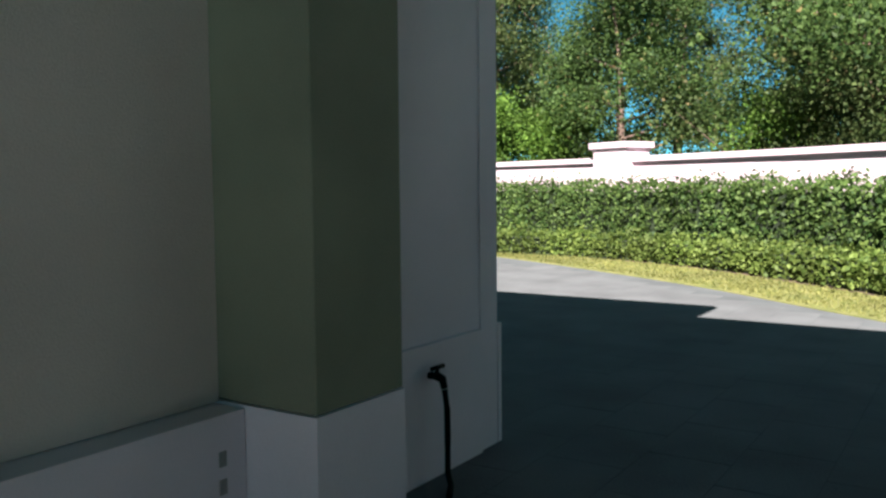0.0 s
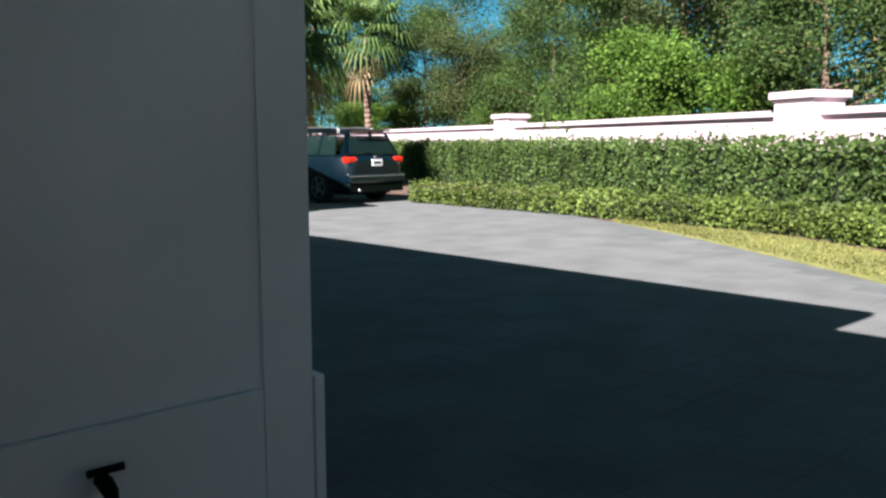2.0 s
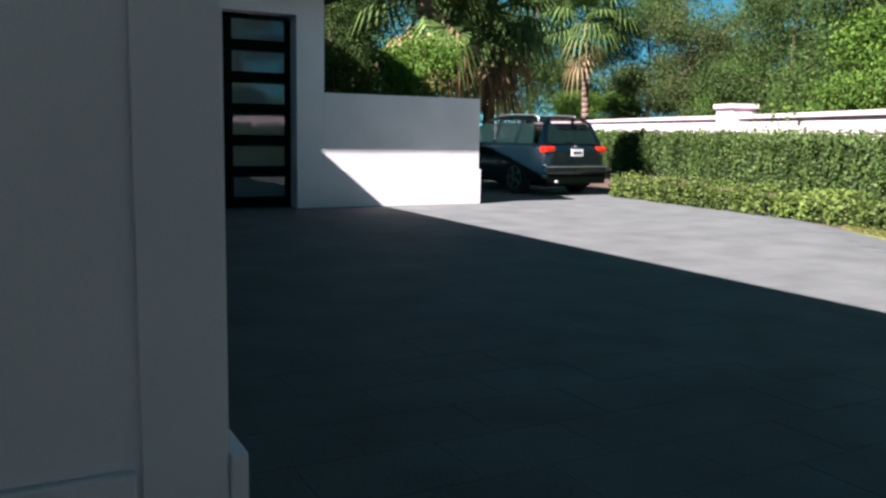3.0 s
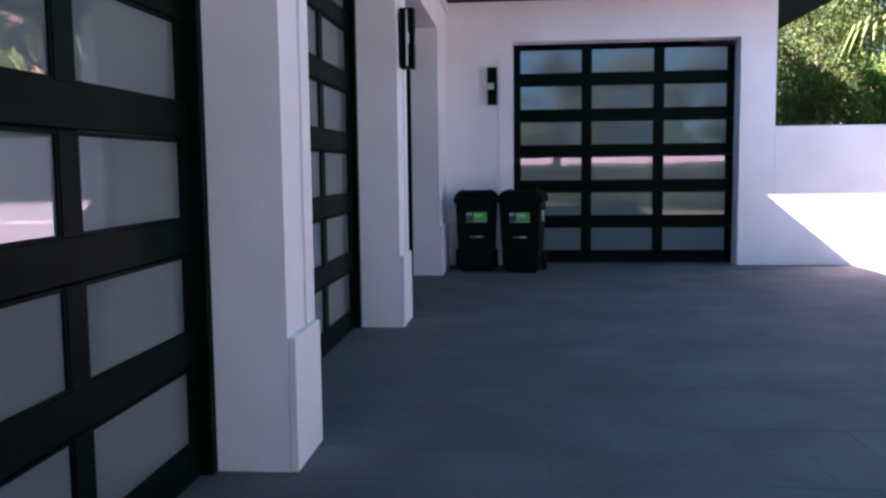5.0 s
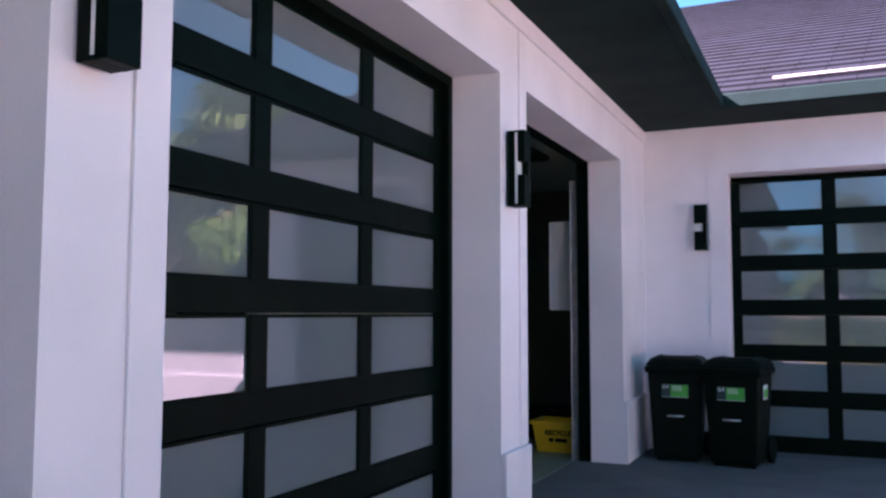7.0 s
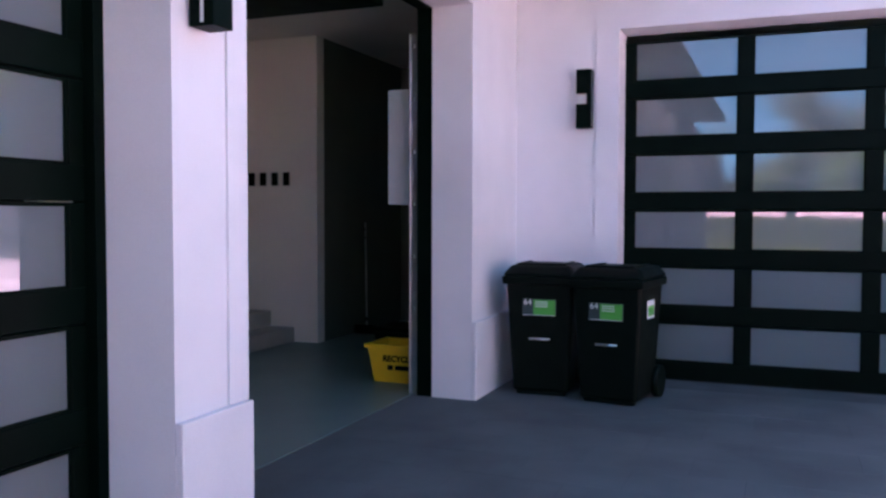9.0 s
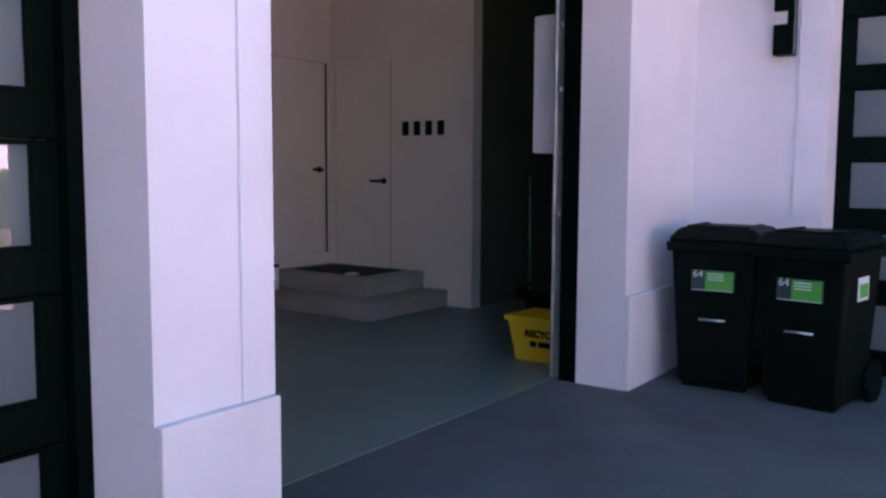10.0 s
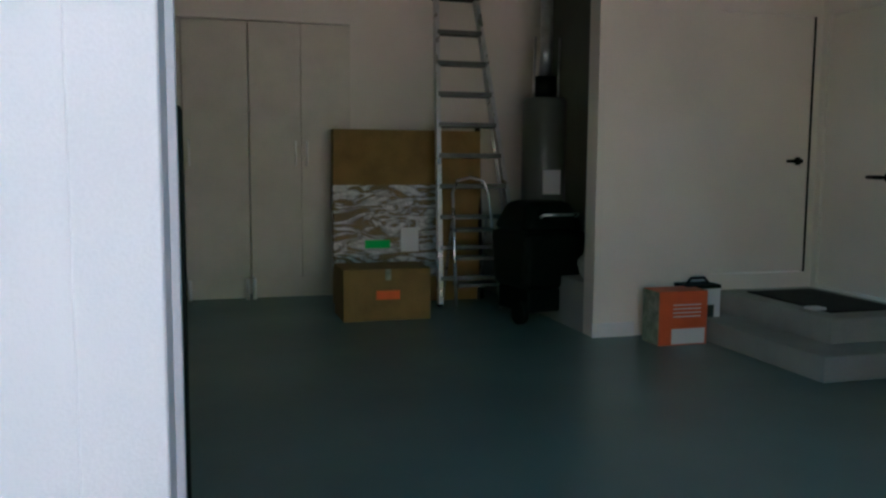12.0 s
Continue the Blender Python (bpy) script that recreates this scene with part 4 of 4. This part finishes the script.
part("sticker", one(0.0005, 0.003, 0.29, 0.50, 0.19, 0.27), ORSTICK, box1, "bright orange sticker")
part("sticker", one(0.0065, 0.0085, 0.30, 0.55, 0.54, 0.62), GRSTICK, flat, "bright green sticker")
part("tape", one(0.0005, 0.0015, 0.37, 0.42, 0.36, 0.459), PRINTED, box1)


# ladders
# Grey made darker than the rails: shade on the treads is in the colour.
TREAD = material("shaded_dull_metal", (0.16, 0.17, 0.16), 0.45, metal=0.6, scale=8, grain=90, vary=0.25, bump=0.1)
def ladder(name, m, h, w0, w1, depth, steps, label, lean=0.0):
    """A step ladder: two rails narrowing upwards, treads, two rear rails and a top cap; local x across, y to the back."""
    ob = thing(name, m, label, "ladder")
    for s in (-1, 1):
        bm = bm_new()
        prism(bm, [(s * w0 - 0.022, 0), (s * w0 + 0.022, 0), (s * w1 + 0.022, h), (s * w1 - 0.022, h)], -0.035, 0.035, "y")
        rail = part("rail", bm, ALU, ob)
        for v in rail.data.vertices:
            v.co.y += depth * 0.45 * v.co.z / h
            v.co.x += lean * v.co.z / h
        bm = bm_new()
        tube(bm, [(s * w0 * 0.92, depth, 0.0), (s * w1 * 0.95 + lean, depth * 0.52, h)], 0.016, 8)
        part("rear_rail", bm, ALU, ob)
        part("foot", one(s * w0 - 0.022, s * w0 + 0.022, -0.045, 0.04, 0.0, 0.03, 0.004), BLACKPLASTIC, ob)
    for k in range(1, steps + 1):
        z = h * k / (steps + 1)
        half = w0 + (w1 - w0) * z / h
        y = depth * 0.45 * z / h
        part("tread", one(-half + lean * z / h, half + lean * z / h, y - 0.04, y + 0.045, z - 0.045, z, 0.004), TREAD, ob)
    part("top_cap", one(-w1 - 0.03 + lean, w1 + 0.03 + lean, depth * 0.45 - 0.08, depth * 0.52 + 0.06, h, h + 0.05, 0.01), BLACKPLASTIC, ob)
    return ob


ladder("step_ladder", pose(-6.22, -1.465, 0.006, -4.5, 0, 90), 2.95, 0.43, 0.20, 0.14, 9, "tall aluminium step ladder standing in the storage bay", -0.21)
stool = thing("step_stool", pose(-6.0, -1.60, 0.004, 0, 0, 90), "small folding aluminium step stool with an arched handrail", "step stool")
bm = bm_new()
tube(bm, [(-0.20, 0, 0), (-0.19, 0.12, 0.6), (-0.18, 0.22, 1.10), (-0.13, 0.24, 1.21), (0.0, 0.245, 1.24), (0.13, 0.24, 1.21), (0.18, 0.22, 1.10), (0.21, 0.12, 0.6), (0.24, 0, 0)], 0.014, 8)
part("front_rail", bm, ALU, stool)
bm = bm_new()
tube(bm, [(-0.18, 0.55, 0), (-0.17, 0.25, 0.85), (0.17, 0.25, 0.85), (0.2, 0.55, 0)], 0.013, 8)
part("rear_rail", bm, ALU, stool)
for z, y in ((0.25, 0.05), (0.50, 0.10), (0.76, 0.15)):
    part("tread", one(-0.19, 0.20, y - 0.07, y + 0.12, z - 0.03, z, 0.005), TREAD, stool)
pole = bm_new()
tube(pole, [(-6.55, -1.36, 0.02), (-6.75, -1.36, 1.66)], 0.02, 8)
tube(pole, [(-6.75, -1.36, 1.64), (-6.76, -1.36, 1.74)], [0.035, 0.03], 8)
tagged(part("long_tool", pole, BLACKPLASTIC), "dark long-handled tool leaning beside the ladder", "tool")

# water heater on its plinth
solid("heater_plinth", one(-7.449, -4.751, -1.10, -0.351, 0.004, 0.42, 0.008), CONCRETE, "painted concrete plinth along the bay's side", "plinth")
HEATER = material("heater_enamel", (0.10, 0.12, 0.10), 0.35, scale=3, grain=60, vary=0.1, bump=0.03)
wh = thing("water_heater", pose(-6.45, -0.76, 0.42), "tall grey cylindrical water heater with a pale label", "water heater")
bm = bm_new()
tube(bm, [(0, 0, 0.02), (0, 0, 0.04), (0, 0, 1.57), (0, 0, 1.61)], [0.20, 0.22, 0.22, 0.19], 32)
part("tank", bm, HEATER, wh)
bm = bm_new()
tube(bm, [(0.0, 0, 1.61), (0.0, 0, 1.82)], 0.11, 16)
part("flue_hood", bm, BLACKPLASTIC, wh)
bm = bm_new()
tube(bm, [(0, 0, 1.82), (0.02, 0.0, 2.1), (-0.1, 0.05, 2.45), (-0.12, 0.05, 3.0)], 0.06, 12)
part("flue", bm, STEEL, wh, "bright corrugated vent pipe")
part("label", one(0.18, 0.225, -0.09, 0.09, 0.66, 0.90, 0.0), WHITE, wh)
for s in (-1, 1):
    bm = bm_new()
    tube(bm, [(0.03, s * 0.13, 1.5), (0.03, s * 0.13, 1.75), (0.05, s * 0.13, 2.2)], 0.012, 8)
    part("pipe", bm, STEEL, wh)
BAG = material("clear_plastic_bag", (0.55, 0.58, 0.55), 0.25, scale=6, grain=25, vary=0.3, bump=0.8)
bm = bm_new()
bmesh.ops.create_icosphere(bm, subdivisions=3, radius=1.0)
for v in bm.verts:
    k = 1 + 0.25 * noise.noise(v.co * 2.2)
    v.co = Vector((v.co.x * 0.13 * k - 4.95, v.co.y * 0.11 * k - 0.93, max(0.0, v.co.z * k + 0.85) * 0.14 + 0.422))
tagged(part("plastic_bag", bm, BAG), "crumpled pale plastic bag on the concrete plinth", "bag")
# barbecue under a dark cover
bbq = thing("covered_grill", pose(-5.45, -1.22, 0.004, 0, 0, 12), "black barbecue grill on wheels in the dark bay", "grill")
bm = bm_new()
frustum(bm, 0.30, 0.80, (0.26, 0.30), (0.30, 0.33), 0, 0, 0.06)
frustum(bm, 0.80, 1.06, (0.30, 0.33), (0.20, 0.22), 0, 0, 0.08)
part("hood", bm, BLACKPLASTIC, bbq)
part("base", one(-0.24, 0.24, -0.26, 0.26, 0.1, 0.30, 0.02), BLACKPLASTIC, bbq)
bm = bm_new()
tube(bm, [(0.30, -0.18, 0.93), (0.34, -0.18, 0.95), (0.34, 0.18, 0.95), (0.30, 0.18, 0.93)], 0.012, 8)
part("handle", bm, ALU, bbq)
for s in (-1, 1):
    bm = bm_new()
    tube(bm, [(0.16, s * 0.26, 0.1), (0.16, s * 0.31, 0.1)], 0.1, 16)
    part("wheel", bm, BLACKPLASTIC, bbq)


# ---- parked car ----
CARPAINT = material("dark_teal_car_paint", (0.0015, 0.006, 0.010), 0.3, metal=0.0, scale=2, grain=200, vary=0.05, bump=0.0, coat=1.0)
CARGLASS = material("tinted_car_glass", (0.01, 0.02, 0.018), 0.04, scale=2, grain=30, vary=0.02, bump=0.0, spec=0.6)
CARGLASS.node_tree.nodes["Principled BSDF"].inputs["Alpha"].default_value = 0.72
REDLAMP = material("red_lamp", (0.55, 0.01, 0.01), 0.15, scale=6, grain=50, vary=0.1, bump=0.0, coat=1.0)
RUBBER = material("tyre_rubber", (0.015, 0.015, 0.015), 0.85, scale=6, grain=90, vary=0.2, bump=0.2)


def car(m):
    """A tall estate car; local y towards its front, the rear end at y = 0."""
    ob = thing("parked_car", m, "dark teal off-road estate car parked with its rear to the court", "car")
    # stations along the car: y, sill, shoulder, half width
    body = [(-0.02, 0.48, 0.92, 0.66), (0.02, 0.40, 1.00, 0.78), (0.12, 0.34, 1.04, 0.87), (0.5, 0.30, 1.06, 0.925), (1.6, 0.30, 1.03, 0.93), (3.2, 0.30, 1.00, 0.93), (3.9, 0.30, 0.96, 0.90), (4.4, 0.34, 0.86, 0.80), (4.56, 0.45, 0.72, 0.66)]
    bm = bm_new()
    rows = []
    for y, z0, z1, w in body:
        prof = [(0.0, z0), (w * 0.92, z0), (w, z0 + 0.12), (w * 1.0, (z0 + z1) / 2), (w * 0.975, z1 - 0.08), (w * 0.93, z1), (0.0, z1 + 0.02)]
        prof = prof + [(-x, z) for x, z in prof[-2:0:-1]]
        rows.append([bm.verts.new((x, y, z)) for x, z in prof])
    for a, b in zip(rows, rows[1:]):
        for k in range(len(a)):
            f = bm.faces.new((a[k], a[(k + 1) % len(a)], b[(k + 1) % len(b)], b[k]))
            f.smooth = True
    bm.faces.new(rows[0])
    bm.faces.new(rows[-1][::-1])
    hull = part("body", bm, CARPAINT, ob)
    bm = bm_new()
    rows = []
    for y, z0, z1, w0, w1 in ((0.10, 1.0, 1.02, 0.84, 0.80), (0.32, 1.0, 1.60, 0.85, 0.64), (0.7, 1.0, 1.665, 0.86, 0.66), (1.8, 1.0, 1.68, 0.87, 0.67), (2.5, 1.0, 1.62, 0.87, 0.64), (3.35, 0.98, 1.0, 0.84, 0.80)):
        prof = [(w0, z0), (w1 + (w0 - w1) * 0.15, z0 + (z1 - z0) * 0.85), (w1 * 0.8, z1), (-w1 * 0.8, z1), (-w1 - (w0 - w1) * 0.15, z0 + (z1 - z0) * 0.85), (-w0, z0)]
        rows.append([bm.verts.new((x, y, z)) for x, z in prof])
    for a, b in zip(rows, rows[1:]):
        i = rows.index(a)
        for k in range(5):
            if (i in (0, 4) and k == 2) or (i in (1, 2, 3) and k in (0, 4)):
                continue
            bm.faces.new((a[k], a[k + 1], b[k + 1], b[k])).smooth = True
    bmesh.ops.solidify(bm, geom=bm.faces[:], thickness=0.03)
    part("cabin", bm, CARPAINT, ob)
    for s in (-1, 1):
        for y in (0.98, 1.80):
            bm = bm_new()
            prism(bm, [(s * 0.868, 1.0), (s * 0.82, 1.0), (s * 0.68, 1.58), (s * 0.715, 1.58)], y - 0.045, y + 0.045, "y")
            part("pillar", bm, CARPAINT, ob)
        part("window_sill", joined([(s * 0.84 - 0.03, s * 0.84 + 0.03, 0.3, 3.2, 1.0, 1.075)], 0.01), CARPAINT, ob)
    for y, w in ((1.3, 0.62), (2.25, 0.24)):
        for x in ((0.0,) if w > 0.5 else (-0.38, 0.38)):
            part("seat_back", joined([(x - w, x + w, y, y + 0.14, 0.9, 1.16)], 0.03), BLACKPLASTIC, ob)
    part("spoiler", one(-0.60, 0.60, 0.16, 0.36, 1.60, 1.635, 0.012), CARPAINT, ob)
    part("wiper", tube(bm_new(), [(0.0, 0.115, 1.10), (-0.32, 0.14, 1.14)], 0.012, 6), BLACKPLASTIC, ob)
    def pane(name, corners, lift=0.012):
        bm = bm_new()
        c = [Vector(q) for q in corners]
        n = (c[1] - c[0]).cross(c[2] - c[0]).normalized()
        mid = sum(c, Vector()) / len(c)
        if n.dot(mid - Vector((0, 1.7, 1.2))) < 0:
            n = -n
        lo = [bm.verts.new(q - n * 0.02) for q in c]
        hi = [bm.verts.new(q + n * lift) for q in c]
        bm.faces.new(hi)
        bm.faces.new(lo[::-1])
        for k in range(len(c)):
            bm.faces.new((lo[k], lo[(k + 1) % len(c)], hi[(k + 1) % len(c)], hi[k]))
        part(name, bm, CARGLASS, ob)
    pane("rear_window", [(-0.68, 0.135, 1.09), (0.68, 0.135, 1.09), (0.56, 0.29, 1.50), (-0.56, 0.29, 1.50)], 0.016)
    for s in (-1, 1):
        for y0, y1, y2, y3 in ((0.42, 0.98, 0.98, 0.55), (1.04, 1.80, 1.78, 1.04), (1.87, 2.95, 2.42, 1.86)):
            pane("side_window", [(s * 0.868, y0, 1.08), (s * 0.872, y1, 1.07), (s * 0.725, y2, 1.50), (s * 0.715, y3, 1.50)], 0.014)
        part("tail_lamp", one(s * 0.72 - 0.15, s * 0.72 + 0.14, -0.01, 0.2, 0.90, 1.035, 0.04), REDLAMP, ob, "red tail lamp")
        part("roof_rail", tube(bm_new(), [(s * 0.55, 0.62, 1.62), (s * 0.55, 0.78, 1.685), (s * 0.55, 1.4, 1.70), (s * 0.55, 2.05, 1.685), (s * 0.55, 2.25, 1.62)], 0.012, 8), STEEL, ob, "pale roof rail")
        part("mirror", one(s * 0.90, s * 1.06, 2.62, 2.74, 1.05, 1.18, 0.03), CARPAINT, ob)
        for y in (0.95, 3.72):
            bm = bm_new()
            tube(bm, [(s * 0.72, y, 0.35), (s * 0.94, y, 0.35)], 0.35, 28)
            wheel = part("wheel", bm, RUBBER, ob)
            bm = bm_new()
            tube(bm, [(s * 0.935, y, 0.35), (s * 0.948, y, 0.35)], 0.07, 16)
            for k in range(5):
                a = 2 * math.pi * k / 5
                tube(bm, [(s * 0.945, y, 0.35), (s * 0.945, y + 0.24 * math.cos(a), 0.35 + 0.24 * math.sin(a))], [0.045, 0.03], 6)
            ring = [(s * 0.943, y + 0.235 * math.cos(a), 0.35 + 0.235 * math.sin(a)) for a in (2 * math.pi * k / 24 for k in range(25))]
            tube(bm, ring, 0.018, 6, False)
            part("rim", bm, TREAD, wheel)
    part("bumper", joined([(-0.86, 0.86, -0.05, 0.25, 0.46, 0.66)], 0.04), CARPAINT, ob)
    part("lower_bumper", joined([(-0.84, 0.84, -0.02, 0.30, 0.25, 0.459)], 0.03), BLACKPLASTIC, ob, "black plastic lower bumper")
    part("underbody", joined([(-0.66, 0.66, 0.25, 4.2, 0.19, 0.31)], 0.02), BLACKPLASTIC, ob)
    part("bumper_strip", one(-0.84, 0.84, -0.058, -0.045, 0.60, 0.625, 0.003), STEEL, ob, "bright bumper strip")
    plate = part("number_plate", one(-0.16, 0.16, -0.03, -0.005, 0.83, 0.98, 0.003), WHITE, ob, "white number plate")
    part("plate_bar", one(-0.11, 0.11, -0.034, -0.0305, 0.88, 0.93), DARKLABEL, plate)
    part("badge", one(-0.04, 0.04, 0.02, 0.06, 1.0, 1.05, 0.01), STEEL, ob)
    part("tail_pipe", tube(bm_new(), [(-0.55, -0.05, 0.30), (-0.55, 0.3, 0.30)], 0.035, 12), STEEL, ob)
    return ob


parked = car(pose(10.36, 1.17, 0.0, 0, 0, 3))
parked.scale = (0.95, 1.0, 0.985)

DULLPIPE = material("dull_grey_pipe", (0.05, 0.05, 0.055), 0.6, scale=4, grain=60, vary=0.2, bump=0.05)

# ---- roof tiles ----
def tile_rows():
    """Courses of flat tiles on the two slopes that face the court."""
    bm = bm_new()
    k = math.tan(radians(24))
    z = EAVE + 0.135
    for i in range(37):
        a, b = 0.3 * i, 0.3 * i + 0.33
        # wing slope: valley side moves west as it climbs
        x = OV - a
        n = 0
        end = 5.3 - 0.25 * a
        while x < end - 0.02:
            x1 = min(end, x + 0.33)
            v = [bm.verts.new(q) for q in ((x + 0.003, -0.86 + a, z + a * k + 0.035), (x1 - 0.003, -0.86 + a, z + a * k + 0.035), (min(x1 - 0.003, 5.3 - 0.25 * b), -0.86 + b, z + b * k + 0.008), (min(x + 0.003, 5.3 - 0.25 * b), -0.86 + b, z + b * k + 0.008),
                                           (x + 0.003, -0.86 + a, z + a * k), (x1 - 0.003, -0.86 + a, z + a * k))]
            bm.faces.new(v[:4])
            bm.faces.new((v[4], v[5], v[1], v[0]))
            x = x1
        y = -0.86 + a
        while y > -12.4:
            y1 = max(-12.4, y - 0.33)
            v = [bm.verts.new(q) for q in ((OV + 0.01 - a, y - 0.003, z + a * k + 0.035), (OV + 0.01 - a, y1 + 0.003, z + a * k + 0.035), (OV + 0.01 - b, y1 + 0.003, z + b * k + 0.008), (OV + 0.01 - b, y - 0.003, z + b * k + 0.008),
                                           (OV + 0.01 - a, y - 0.003, z + a * k), (OV + 0.01 - a, y1 + 0.003, z + a * k))]
            bm.faces.new(v[:4])
            bm.faces.new((v[4], v[5], v[1], v[0]))
            y = y1
    return bm


tiles = part("tile_courses", tile_rows(), ROOFTILE, bpy.data.objects["roof"])
tiles["kind"] = "stuff"
bm = bm_new()
tube(bm, [(1.45, -0.62, EAVE + 0.31), (5.2, -0.62, EAVE + 0.31)], 0.022, 10)
tagged(part("roof_pipe", bm, DULLPIPE), "pale metal pipe lying along the wing's eaves", "pipe")

# ---- grass blades and pavers, last ----
rng = np.random.default_rng(5)
n = 26000
k = rng.integers(0, len(VERGE) - 1, n)
va = np.array([(q.x, q.y) for q in VERGE])
pa = np.array([(q.x, q.y) for q in PAVE if q.y < -5.2])
f = rng.uniform(0.03, 0.97, n)[:, None]
g = rng.uniform(0, 1, n)[:, None]
along = (k[:, None] + g) / (len(va) - 1) * (len(pa) - 1.001)
j = along[:, 0].astype(int)
p = (va[k] * (1 - g) + va[k + 1] * g) * f + (pa[j] * (1 - along + j[:, None]) + pa[j + 1] * (along - j[:, None])) * (1 - f)
blades = new("grass_blades", leaf_mesh("grass_blades", np.column_stack([p, rng.uniform(0.012, 0.04, n)]), 0.06, rng, foliage("grass_blade", (0.10, 0.12, 0.03), (0.22, 0.22, 0.07), 0.3), -1.2, 0.2))
tagged(blades, "short yellow-green mown grass on the verge", "grass", "", "stuff")

PW, PD = 0.61, 0.405
paver_meshes = []
for v in range(4):
    r = random.Random(v)
    bm = bm_new()
    prism(bm, [(-PW / 2 + 0.002, -PD / 2 + 0.002), (PW / 2 - 0.002, -PD / 2 + 0.002), (PW / 2 - 0.002, PD / 2 - 0.002), (-PW / 2 + 0.002, PD / 2 - 0.002)], -0.04, 0.0 + r.uniform(-0.0005, 0.0003))
    paver_meshes.append(mesh_of("paver", bm, PAVER))
pav = bpy.data.objects["pavement"]
r = random.Random(8)
rest = bm_new()
count = 0
for row in range(-76, 34):
    y = row * PD + 0.12
    for col in range(-20, 20):
        x = col * PW + (PW / 2 if row % 2 else 0) + 0.25
        if not all(inside_drive(x + a * PW / 2, y + b * PD / 2) for a in (-1, 1) for b in (-1, 1)):
            continue
        left = x - PW / 2 + 0.002
        if y > -11.2 - PD / 2:
            if x + PW / 2 < -0.45:
                continue
            left = max(left, -0.518)
        if x < -8 or (y > -0.2 and x < 7.7):
            continue
        if 0.2 < x < 4.6 and -12.0 < y < -0.4 and count < 300:
            ob = new("paver", paver_meshes[r.randrange(4)])
            ob.parent = pav
            ob.location = (x, y, 0.0)
            count += 1
        else:
            vs = [rest.verts.new((left if a < 0 else x + PW / 2 - 0.002, y + b * (PD / 2 - 0.002), z)) for z in (-0.003, 0.0) for a, b in ((-1, -1), (1, -1), (1, 1), (-1, 1))]
            rest.faces.new(vs[4:])
            for q in range(4):
                rest.faces.new((vs[q], vs[(q + 1) % 4], vs[4 + (q + 1) % 4], vs[4 + q]))
me = bpy.data.meshes.new("far_pavers")
rest.to_mesh(me)
rest.free()
me.materials.append(PAVER)
far = new("far_pavers", me)
far.parent = pav
far["kind"] = "stuff"
